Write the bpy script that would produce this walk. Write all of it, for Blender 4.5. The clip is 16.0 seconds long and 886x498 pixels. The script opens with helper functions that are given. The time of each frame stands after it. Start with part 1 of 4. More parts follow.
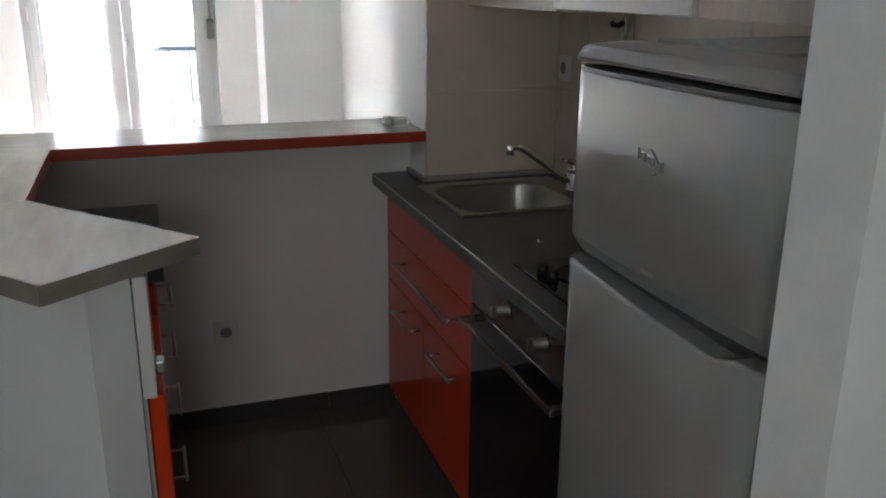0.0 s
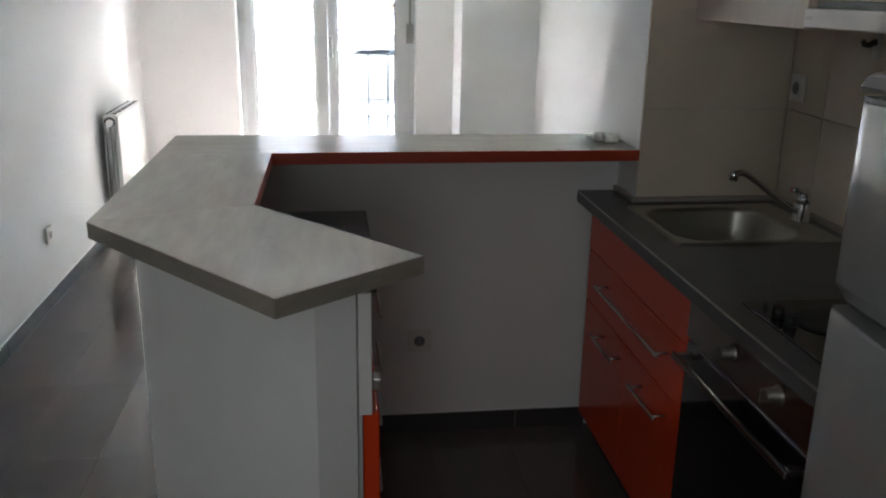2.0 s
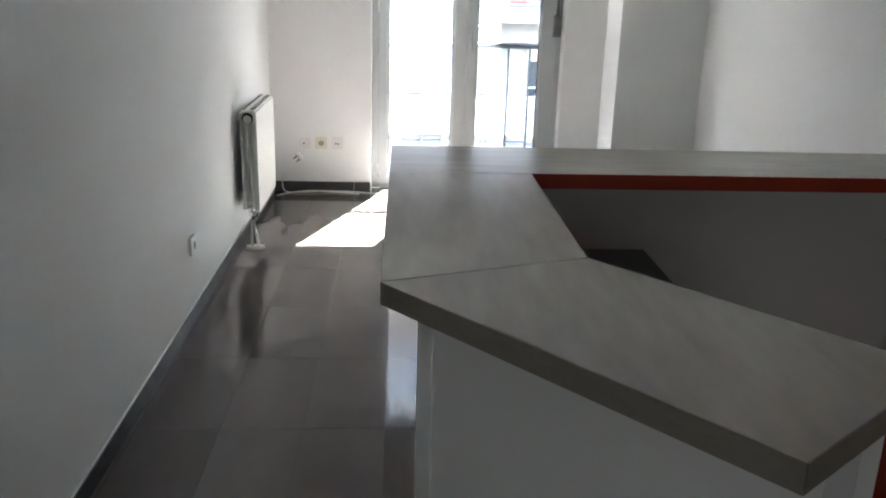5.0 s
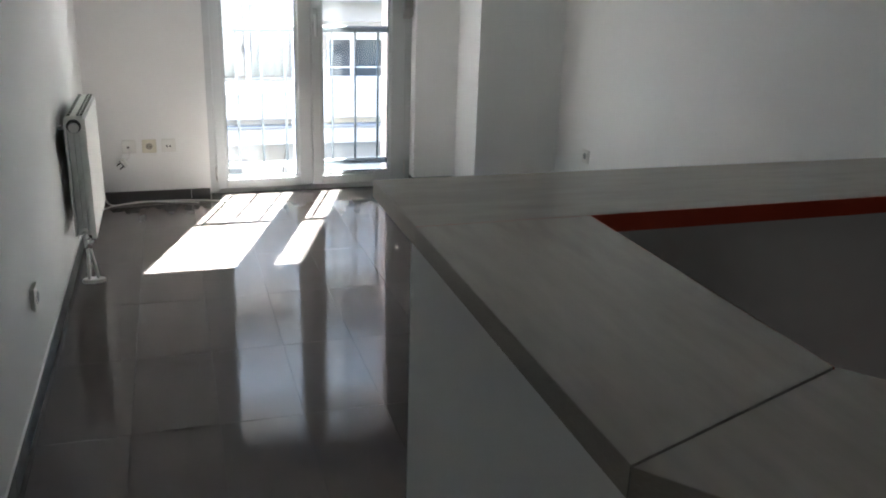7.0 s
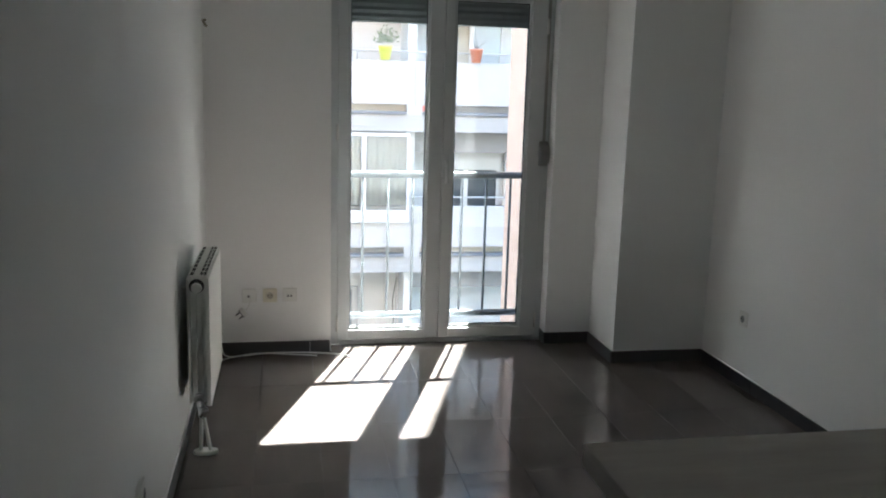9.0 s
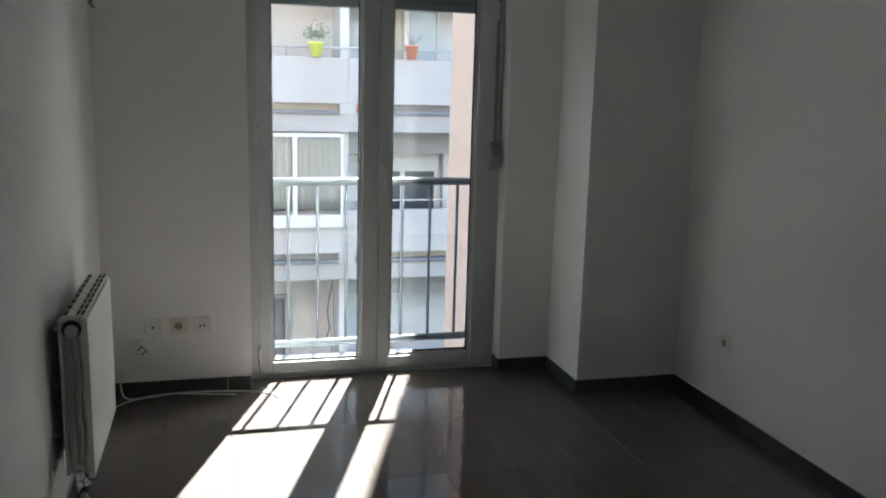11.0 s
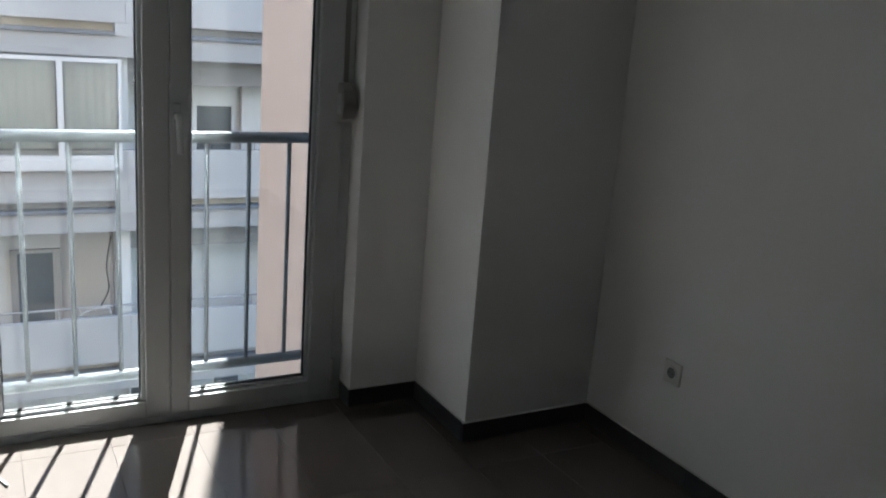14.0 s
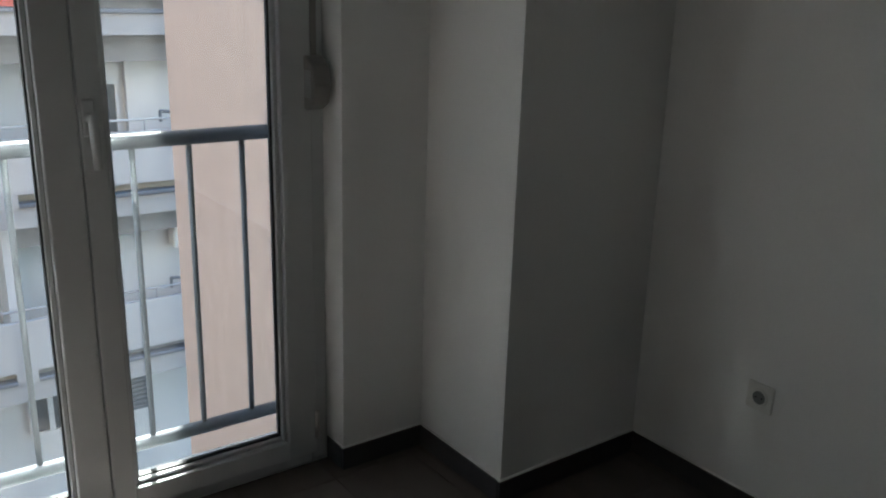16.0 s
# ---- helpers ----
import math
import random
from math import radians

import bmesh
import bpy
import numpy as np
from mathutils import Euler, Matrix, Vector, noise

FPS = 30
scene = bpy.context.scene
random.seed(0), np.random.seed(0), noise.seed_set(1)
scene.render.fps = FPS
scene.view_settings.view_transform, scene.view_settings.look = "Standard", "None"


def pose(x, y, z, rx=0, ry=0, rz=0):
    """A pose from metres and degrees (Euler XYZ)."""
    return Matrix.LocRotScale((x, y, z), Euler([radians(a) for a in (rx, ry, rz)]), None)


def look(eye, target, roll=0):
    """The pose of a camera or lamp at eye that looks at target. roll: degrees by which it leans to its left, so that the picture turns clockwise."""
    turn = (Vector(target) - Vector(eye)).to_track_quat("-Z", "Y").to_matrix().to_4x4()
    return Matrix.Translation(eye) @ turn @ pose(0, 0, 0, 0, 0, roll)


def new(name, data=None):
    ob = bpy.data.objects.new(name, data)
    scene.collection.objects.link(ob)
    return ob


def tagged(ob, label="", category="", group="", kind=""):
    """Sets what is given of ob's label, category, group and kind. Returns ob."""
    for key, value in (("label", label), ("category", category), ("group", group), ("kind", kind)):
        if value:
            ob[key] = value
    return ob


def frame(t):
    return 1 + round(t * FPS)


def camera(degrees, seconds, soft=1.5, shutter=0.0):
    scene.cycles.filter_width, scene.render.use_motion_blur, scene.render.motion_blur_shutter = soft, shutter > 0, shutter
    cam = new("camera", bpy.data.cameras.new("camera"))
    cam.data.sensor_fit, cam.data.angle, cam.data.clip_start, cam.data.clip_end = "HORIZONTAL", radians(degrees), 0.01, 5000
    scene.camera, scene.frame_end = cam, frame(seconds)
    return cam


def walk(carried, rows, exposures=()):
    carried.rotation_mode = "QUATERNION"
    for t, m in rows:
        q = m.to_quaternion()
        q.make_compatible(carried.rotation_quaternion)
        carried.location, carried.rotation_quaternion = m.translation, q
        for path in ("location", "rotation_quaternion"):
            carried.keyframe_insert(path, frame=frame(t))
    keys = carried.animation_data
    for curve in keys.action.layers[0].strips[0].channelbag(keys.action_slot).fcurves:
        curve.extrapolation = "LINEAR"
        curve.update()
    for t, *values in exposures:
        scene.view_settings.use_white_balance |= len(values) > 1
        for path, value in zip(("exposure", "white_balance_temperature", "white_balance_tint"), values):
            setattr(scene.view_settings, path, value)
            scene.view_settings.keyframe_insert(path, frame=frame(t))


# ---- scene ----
cam = camera(54.7, 16.0, soft=2.0)
PATH = [
    (0, (1.489, -6.939, 1.528), (2.116, -5.134, 0.937), 0.5),
    (0.5, (1.495, -6.933, 1.528), (2.118, -5.121, 0.955), 0.5),
    (1, (1.482, -6.911, 1.547), (2.074, -5.085, 0.986), 0.7),
    (1.5, (1.44, -6.872, 1.55), (1.885, -5.005, 0.988), 0.8),
    (2, (1.4, -6.829, 1.547), (1.649, -4.934, 0.96), 1.0),
    (2.5, (1.374, -6.788, 1.546), (1.417, -4.881, 0.946), 0.6),
    (3, (1.35, -6.699, 1.545), (1.139, -4.792, 0.977), 0.5),
    (5.3, (0.85, -6.138, 1.49), (0.998, -4.241, 0.876), 1.8),
    (5.5, (0.814, -6.084, 1.491), (0.986, -4.19, 0.87), 1.9),
    (6, (0.71, -5.916, 1.491), (0.98, -4.036, 0.863), 1.9),
    (6.5, (0.554, -5.788, 1.504), (1.042, -3.962, 0.85), 1.6),
    (7, (0.511, -5.618, 1.497), (1.089, -3.814, 0.855), 1.9),
    (7.5, (0.541, -5.369, 1.491), (1.061, -3.523, 0.925), 1.9),
    (8, (0.540, -5.238, 1.516), (0.899, -3.334, 1.019), 2.5),
    (8.5, (0.508, -5.172, 1.573), (0.809, -3.246, 1.124), 1.4),
    (9, (0.448, -5.114, 1.595), (0.807, -3.184, 1.216), 1.6),
    (9.2, (0.439, -5.049, 1.577), (0.821, -3.119, 1.218), 2.1),
    (11.3, (0.599, -4.305, 1.551), (1.143, -2.42, 1.161), 0.4),
    (11.5, (0.631, -4.199, 1.535), (1.188, -2.33, 1.094), -0.2),
    (12, (0.7, -3.989, 1.514), (1.271, -2.124, 1.071), 1.9),
    (12.5, (0.715, -3.759, 1.535), (1.515, -1.986, 1.073), 4.2),
    (13, (0.723, -3.504, 1.492), (1.658, -1.802, 1.014), 3.7),
    (13.5, (0.807, -3.279, 1.498), (1.75, -1.588, 0.996), 4.5),
    (14, (0.806, -3.019, 1.485), (1.745, -1.325, 0.986), 4.4),
    (14.5, (0.796, -2.812, 1.471), (1.777, -1.143, 0.971), 4.9),
    (15, (0.743, -2.597, 1.492), (1.788, -0.969, 0.984), 4.3),
    (15.5, (0.788, -2.425, 1.462), (1.873, -0.828, 0.938), 4.7),
    (16, (0.878, -2.199, 1.445), (2.008, -0.654, 0.868), 1.7),
]
EXPOSURE = [(0, 6.35, 6050, 7), (0.5, 6.35, 6050, 7), (1, 6.05, 6050, 6), (1.5, 5.9, 6050, 6), (2, 5.95, 6050, 6), (3, 5.7, 6050, 6), (5.5, 5.35, 6100, 5), (6.1, 5.1, 6050, 5), (7, 4.9, 6100, 4), (8, 4.2, 6150, 3), (9, 4.0, 6200, 3), (11.5, 3.42, 6200, 2), (12, 3.6, 6200, 2), (12.5, 3.15, 6150, 2), (13.5, 2.95, 6120, 3), (14.5, 2.87, 6200, 3), (15, 2.82, 6280, 3), (15.5, 2.77, 6320, 3), (16, 2.93, 6250, 3)]
walk(cam, [(t, look(eye, target, roll)) for t, eye, target, roll in PATH], EXPOSURE)

# ---------------------------------------------------------------- world, sun
SUN_DIR = Vector((0.275, 0.80, 1.0)).normalized()
world = bpy.data.worlds.new("sky")
scene.world = world
world.use_nodes = True
wn = world.node_tree.nodes
sky = wn.new("ShaderNodeTexSky")
sky.sky_type = "NISHITA"
sky.sun_disc = False
sky.sun_elevation = math.asin(SUN_DIR.z)
sky.sun_rotation = math.atan2(SUN_DIR.x, SUN_DIR.y)
sky.air_density, sky.dust_density = 1.0, 1.5
wn["Background"].inputs["Strength"].default_value = 0.13
world.node_tree.links.new(sky.outputs[0], wn["Background"].inputs["Color"])
sun = bpy.data.lights.new("sun", "SUN")
sun.energy, sun.angle, sun.color = 5.0, radians(0.5), (1.0, 0.99, 0.975)
sun_ob = new("sun", sun)
sun_ob.matrix_basis = look(SUN_DIR * 40, (0, 0, 0))


# added fill lamp behind the start of the walk, in a made-up window
fill_lamp = bpy.data.lights.new("rear_fill", "AREA")
fill_lamp.shape, fill_lamp.size, fill_lamp.size_y, fill_lamp.energy, fill_lamp.color = "RECTANGLE", 0.70, 0.90, 0.13, (1.0, 0.97, 0.92)
new("rear_fill", fill_lamp).matrix_basis = look((0.95, -8.42, 1.55), (0.95, -5.0, 1.55))


# ---------------------------------------------------------------- materials
def mat(name, color, rough=0.5, metal=0.0, vary=0.06, scale=8.0, fine=120.0, bump=0.0, random_tint=0.0,
        stretch=(1, 1, 1), coat=0.0, spec=0.5, wear=0.03, stain=0.0, stain_color=(0.2, 0.17, 0.13)):
    m = bpy.data.materials.new(name)
    m.use_nodes = True
    n, l = m.node_tree.nodes, m.node_tree.links
    b = n["Principled BSDF"]
    b.inputs["Metallic"].default_value = metal
    b.inputs["Coat Weight"].default_value = coat
    b.inputs["Coat Roughness"].default_value = 0.12
    b.inputs["Specular IOR Level"].default_value = spec
    tc, mp = n.new("ShaderNodeTexCoord"), n.new("ShaderNodeMapping")
    mp.inputs["Scale"].default_value = stretch
    l.new(tc.outputs["Object"], mp.inputs[0])
    info = n.new("ShaderNodeObjectInfo")
    shift = n.new("ShaderNodeVectorMath")
    shift.operation = "ADD"
    l.new(mp.outputs[0], shift.inputs[0])
    off = n.new("ShaderNodeMath")
    off.operation = "MULTIPLY"
    off.inputs[1].default_value = 37.0
    l.new(info.outputs["Random"], off.inputs[0])
    l.new(off.outputs[0], shift.inputs[1])
    big, small = n.new("ShaderNodeTexNoise"), n.new("ShaderNodeTexNoise")
    for node, s, d in ((big, scale, 4), (small, fine, 3)):
        node.inputs["Scale"].default_value = s
        node.inputs["Detail"].default_value = d
        l.new(shift.outputs[0], node.inputs["Vector"])
    mix = n.new("ShaderNodeMath")
    mix.operation = "ADD"
    l.new(big.outputs[0], mix.inputs[0])
    l.new(small.outputs[0], mix.inputs[1])
    tint = n.new("ShaderNodeMapRange")
    tint.inputs[1].default_value, tint.inputs[2].default_value = 0.7, 1.3
    tint.inputs[3].default_value, tint.inputs[4].default_value = 1 - vary, 1 + vary
    l.new(mix.outputs[0], tint.inputs[0])
    rnd = n.new("ShaderNodeMapRange")
    rnd.inputs[3].default_value, rnd.inputs[4].default_value = 1 - random_tint, 1 + random_tint
    l.new(info.outputs["Random"], rnd.inputs[0])
    both = n.new("ShaderNodeMath")
    both.operation = "MULTIPLY"
    l.new(tint.outputs[0], both.inputs[0])
    l.new(rnd.outputs[0], both.inputs[1])
    col = n.new("ShaderNodeVectorMath")
    col.operation = "SCALE"
    col.inputs[0].default_value = color
    l.new(both.outputs[0], col.inputs["Scale"])
    last = col.outputs[0]
    if stain:
        spots = n.new("ShaderNodeTexNoise")
        spots.inputs["Scale"].default_value = scale * 0.45
        spots.inputs["Detail"].default_value = 6
        l.new(shift.outputs[0], spots.inputs["Vector"])
        ramp = n.new("ShaderNodeMapRange")
        ramp.inputs[1].default_value, ramp.inputs[2].default_value = 0.48, 0.85
        ramp.inputs[4].default_value = stain
        l.new(spots.outputs[0], ramp.inputs[0])
        mx = n.new("ShaderNodeMix")
        mx.data_type = "RGBA"
        l.new(ramp.outputs[0], mx.inputs["Factor"])
        l.new(last, mx.inputs["A"])
        mx.inputs["B"].default_value = (*stain_color, 1)
        last = mx.outputs["Result"]
    l.new(last, b.inputs["Base Color"])
    rr = n.new("ShaderNodeMapRange")
    rr.inputs[1].default_value, rr.inputs[2].default_value = 0.3, 0.7
    rr.inputs[3].default_value, rr.inputs[4].default_value = max(0.02, rough * (1 - wear)), min(1, rough * (1 + wear))
    l.new(big.outputs[0], rr.inputs[0])
    l.new(rr.outputs[0], b.inputs["Roughness"])
    if bump:
        bp = n.new("ShaderNodeBump")
        bp.inputs["Strength"].default_value = bump
        bp.inputs["Distance"].default_value = 0.003
        l.new(small.outputs[0], bp.inputs["Height"])
        l.new(bp.outputs[0], b.inputs["Normal"])
    return m


def glass_mat(name, tint=(0.97, 0.985, 0.98)):
    m = bpy.data.materials.new(name)
    m.use_nodes = True
    n, l = m.node_tree.nodes, m.node_tree.links
    n.remove(n["Principled BSDF"])
    clear, gloss, mx, fr = n.new("ShaderNodeBsdfTransparent"), n.new("ShaderNodeBsdfGlossy"), n.new("ShaderNodeMixShader"), n.new("ShaderNodeFresnel")
    clear.inputs[0].default_value = (*tint, 1)
    gloss.inputs["Roughness"].default_value = 0.01
    fr.inputs[0].default_value = 1.5
    l.new(fr.outputs[0], mx.inputs[0])
    l.new(clear.outputs[0], mx.inputs[1])
    l.new(gloss.outputs[0], mx.inputs[2])
    # a thin film of dust, streaked downwards
    film, dust, tc, mp, noise, amount = (n.new(k) for k in ("ShaderNodeMixShader", "ShaderNodeBsdfTranslucent", "ShaderNodeTexCoord", "ShaderNodeMapping", "ShaderNodeTexNoise", "ShaderNodeMapRange"))
    dust.inputs[0].default_value = (0.85, 0.86, 0.86, 1)
    mp.inputs["Scale"].default_value = (2.2, 2.2, 1.1)
    noise.inputs["Scale"].default_value, noise.inputs["Detail"].default_value = 1.6, 6
    amount.inputs[1].default_value, amount.inputs[2].default_value = 0.35, 0.75
    amount.inputs[3].default_value, amount.inputs[4].default_value = 0.002, 0.010
    l.new(tc.outputs["Object"], mp.inputs[0])
    l.new(mp.outputs[0], noise.inputs["Vector"])
    l.new(noise.outputs[0], amount.inputs[0])
    l.new(amount.outputs[0], film.inputs[0])
    l.new(mx.outputs[0], film.inputs[1])
    l.new(dust.outputs[0], film.inputs[2])
    l.new(film.outputs[0], n["Material Output"].inputs[0])
    return m


M_WALL = mat("white_wall_paint", (0.858, 0.854, 0.845), 0.75, vary=0.015, scale=1.2, fine=160, bump=0.12, spec=0.25)
M_CEIL = mat("ceiling_paint", (0.87, 0.87, 0.865), 0.85, vary=0.012, scale=1.0, fine=140, bump=0.08)
M_TILE = mat("dark_floor_tile", (0.112, 0.096, 0.087), 0.09, vary=0.07, scale=5, fine=9, bump=0.02, random_tint=0.015, stretch=(1, 0.35, 1), spec=0.45)
M_GROUT = mat("floor_grout", (0.075, 0.067, 0.063), 0.5, vary=0.1, scale=6)
M_SKIRT = mat("dark_skirting_tile", (0.052, 0.049, 0.048), 0.34, vary=0.08, scale=6, random_tint=0.08)
M_BAR = mat("bar_top_laminate", (0.50, 0.46, 0.415), 0.18, vary=0.10, scale=4.5, fine=26, stretch=(1.5, 0.28, 1), wear=0.02, stain=0.35, stain_color=(0.30, 0.26, 0.22))
M_BAR_LONG = mat("bar_top_laminate_long", (0.50, 0.46, 0.415), 0.18, vary=0.10, scale=4.5, fine=26, stretch=(0.28, 1.5, 1), wear=0.02, stain=0.35, stain_color=(0.30, 0.26, 0.22))
M_BAR_EDGE = mat("bar_edge_band", (0.27, 0.24, 0.205), 0.45, vary=0.12, scale=14, fine=120, stretch=(1, 1, 4))
M_RED_EDGE = mat("orange_edge_band", (0.40, 0.05, 0.022), 0.35, vary=0.05)
M_ORANGE = mat("orange_gloss_front", (0.68, 0.055, 0.010), 0.19, vary=0.03, scale=3, coat=0.05, spec=0.35)
M_CARCASS = mat("white_carcass_board", (0.72, 0.71, 0.69), 0.45, vary=0.02)
M_WORKTOP = mat("slate_worktop", (0.105, 0.104, 0.106), 0.33, vary=0.22, scale=11, fine=160, bump=0.03, random_tint=0.02)
M_UPSTAND = mat("pale_upstand", (0.36, 0.335, 0.30), 0.4, vary=0.06)
M_STEEL = mat("brushed_steel", (0.33, 0.31, 0.29), 0.33, metal=1, vary=0.015, scale=12, fine=60, stretch=(1, 0.06, 6))
M_SINK = mat("sink_steel", (0.43, 0.42, 0.39), 0.32, metal=1, vary=0.05, scale=20, fine=260)
M_CHROME = mat("chrome", (0.75, 0.75, 0.75), 0.09, metal=1, vary=0.02)
M_SATIN = mat("satin_handle_metal", (0.62, 0.60, 0.58), 0.3, metal=1, vary=0.04, scale=30)
M_BLACKGLASS = mat("black_glass", (0.008, 0.008, 0.009), 0.06, vary=0.05, scale=4, coat=0.3)
M_BLACK = mat("black_plastic", (0.015, 0.015, 0.016), 0.45, vary=0.08)
M_FRIDGE = mat("silver_fridge_paint", (0.43, 0.43, 0.43), 0.21, metal=0.35, vary=0.03, scale=3, fine=300, bump=0.01)
M_FRIDGE_TOP = mat("grey_fridge_plastic", (0.34, 0.335, 0.335), 0.4, vary=0.04, scale=5, fine=180)
M_GRIP = mat("dark_grip_plastic", (0.07, 0.07, 0.072), 0.5, vary=0.05)
M_GRIP_LIGHT = mat("grey_cap_plastic", (0.17, 0.17, 0.175), 0.4, vary=0.04)
M_BIRCH = mat("pale_wood_front", (0.60, 0.52, 0.44), 0.42, vary=0.09, scale=7, fine=70, stretch=(1, 1, 0.14), bump=0.02)
M_HOODW = mat("hood_white_enamel", (0.74, 0.72, 0.70), 0.3, vary=0.02)
M_WTILE = mat("cream_wall_tile", (0.70, 0.62, 0.51), 0.2, vary=0.03, scale=3, fine=30, random_tint=0.012, spec=0.5)
M_WGROUT = mat("cream_grout", (0.60, 0.54, 0.46), 0.85, vary=0.05)
M_PVC = mat("white_door_profile", (0.53, 0.545, 0.55), 0.32, vary=0.015, scale=4, fine=200)
M_GASKET = mat("black_gasket", (0.02, 0.02, 0.02), 0.7)
M_SHUTTER = mat("grey_roller_shutter", (0.23, 0.24, 0.24), 0.5, vary=0.04, scale=6)
M_RAIL = mat("grey_painted_rail", (0.105, 0.115, 0.125), 0.5, vary=0.14, scale=10, fine=120, bump=0.03)
M_STRAP = mat("strap_winder_plastic", (0.26, 0.25, 0.235), 0.45, vary=0.04)
M_RAD = mat("radiator_enamel", (0.76, 0.755, 0.72), 0.3, vary=0.015, scale=3)
M_SLOT = mat("radiator_slot_shade", (0.05, 0.05, 0.05), 0.8)
M_SOCKET = mat("socket_plastic", (0.78, 0.77, 0.74), 0.3, vary=0.015)
M_CREAMSOCK = mat("aged_socket_plastic", (0.74, 0.70, 0.58), 0.35, vary=0.02)
M_CABLE = mat("white_cable_sheath", (0.70, 0.69, 0.66), 0.5, vary=0.04)
M_PINK = mat("pink_stucco", (0.365, 0.287, 0.245), 0.9, vary=0.12, scale=11, fine=75, bump=0.9, stretch=(1, 1, 0.6))
M_CONC = mat("pale_grey_render", (0.295, 0.295, 0.297), 0.9, vary=0.05, scale=1.6, fine=40, bump=0.2)
M_PARAPET = mat("white_balcony_panel", (0.345, 0.345, 0.347), 0.8, vary=0.04, scale=1.3, fine=30, stain=0.12, stain_color=(0.5, 0.5, 0.5))
M_SLABTOP = mat("blue_grey_flashing", (0.12, 0.13, 0.15), 0.6, vary=0.12, scale=4, fine=40)
M_LOGGIA = mat("pale_loggia_wall", (0.49, 0.50, 0.505), 0.85, vary=0.05, scale=1.2, fine=40)
M_GREYWALL = mat("grey_facade_wall", (0.21, 0.211, 0.216), 0.88, vary=0.06, scale=1.4, fine=40)
M_CURTAIN = mat("sheer_curtain", (0.50, 0.525, 0.52), 0.85, vary=0.10, scale=10, fine=40, stretch=(4, 1, 0.15))
M_WINWHITE = mat("facade_window_frame", (0.52, 0.525, 0.53), 0.4, vary=0.03)
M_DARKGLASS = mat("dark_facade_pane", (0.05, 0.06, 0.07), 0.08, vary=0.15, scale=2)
# blue-grey base colour stands in for sky reflected in the pane
M_SKYPANE = mat("painted_reflection_pane", (0.30, 0.34, 0.38), 0.12, vary=0.2, scale=3)
M_LOGGIAGLASS = glass_mat("tinted_loggia_glass", (0.93, 0.945, 0.945))
M_DARKDOOR = mat("blue_dark_door", (0.06, 0.08, 0.10), 0.3, vary=0.1)
M_POTY = mat("lime_pot_plastic", (0.58, 0.66, 0.09), 0.4, vary=0.04)
M_POTO = mat("terracotta_pot_plastic", (0.50, 0.17, 0.10), 0.5, vary=0.05)
M_LEAF = mat("plant_leaf", (0.07, 0.12, 0.05), 0.5, vary=0.3, scale=20)
M_TAN = mat("tan_slot_board", (0.33, 0.30, 0.25), 0.8, vary=0.15, scale=3)
M_REDTHING = mat("red_plastic", (0.55, 0.10, 0.08), 0.5)
M_ASPHALT = mat("street_asphalt", (0.055, 0.055, 0.057), 0.9, vary=0.15, scale=2, fine=60, bump=0.3)
M_SILL = mat("outer_stone_sill", (0.55, 0.55, 0.54), 0.6, vary=0.08, scale=9, fine=90, bump=0.1)
M_ACBOX = mat("air_conditioner_casing", (0.68, 0.67, 0.64), 0.45, vary=0.03)
M_GLASS = glass_mat("window_glass")


# ---------------------------------------------------------------- mesh tools
def add_box(bm, x0, x1, y0, y1, z0, z1, bevel=0.0, seg=1):
    r = bmesh.ops.create_cube(bm, size=1.0)
    vs = r["verts"]
    for v in vs:
        v.co = Vector(((x0 + x1) / 2 + v.co.x * (x1 - x0), (y0 + y1) / 2 + v.co.y * (y1 - y0), (z0 + z1) / 2 + v.co.z * (z1 - z0)))
    if bevel:
        es = list({e for v in vs for e in v.link_edges})
        bmesh.ops.bevel(bm, geom=es, offset=bevel, segments=seg, affect="EDGES", profile=0.5)
    return bm


def box(x0, x1, y0, y1, z0, z1, bevel=0.0, seg=1):
    return add_box(bmesh.new(), x0, x1, y0, y1, z0, z1, bevel, seg)


def add_prism(bm, pts, z0, z1, bevel=0.0, seg=1):
    lo = [bm.verts.new((x, y, z0)) for x, y in pts]
    hi = [bm.verts.new((x, y, z1)) for x, y in pts]
    n = len(pts)
    fs = [bm.faces.new(lo[::-1]), bm.faces.new(hi)]
    fs += [bm.faces.new((lo[i], lo[(i + 1) % n], hi[(i + 1) % n], hi[i])) for i in range(n)]
    bmesh.ops.recalc_face_normals(bm, faces=fs)
    if bevel:
        es = list({e for f in fs for e in f.edges})
        bmesh.ops.bevel(bm, geom=es, offset=bevel, segments=seg, affect="EDGES", profile=0.5)
    return bm


def prism(pts, z0, z1, bevel=0.0, seg=1):
    return add_prism(bmesh.new(), pts, z0, z1, bevel, seg)


def add_tube(bm, pts, r, n=10, cap=True):
    """A round tube along a line of points; r is a radius or one radius a point."""
    pts = [Vector(p) for p in pts]
    rs = list(r) if isinstance(r, (list, tuple)) else [r] * len(pts)
    rings, side = [], None
    for i, p in enumerate(pts):
        d = (pts[min(i + 1, len(pts) - 1)] - pts[max(i - 1, 0)]).normalized()
        if side is None:
            side = d.orthogonal().normalized()
        else:
            side = (side - d * side.dot(d)).normalized()
        up = d.cross(side)
        rings.append([bm.verts.new(p + rs[i] * (math.cos(a) * side + math.sin(a) * up)) for a in (2 * math.pi * k / n for k in range(n))])
    for a, b in zip(rings, rings[1:]):
        for k in range(n):
            f = bm.faces.new((a[k], a[(k + 1) % n], b[(k + 1) % n], b[k]))
            f.smooth = True
    if cap:
        bm.faces.new(rings[0][::-1])
        bm.faces.new(rings[-1])
    return bm


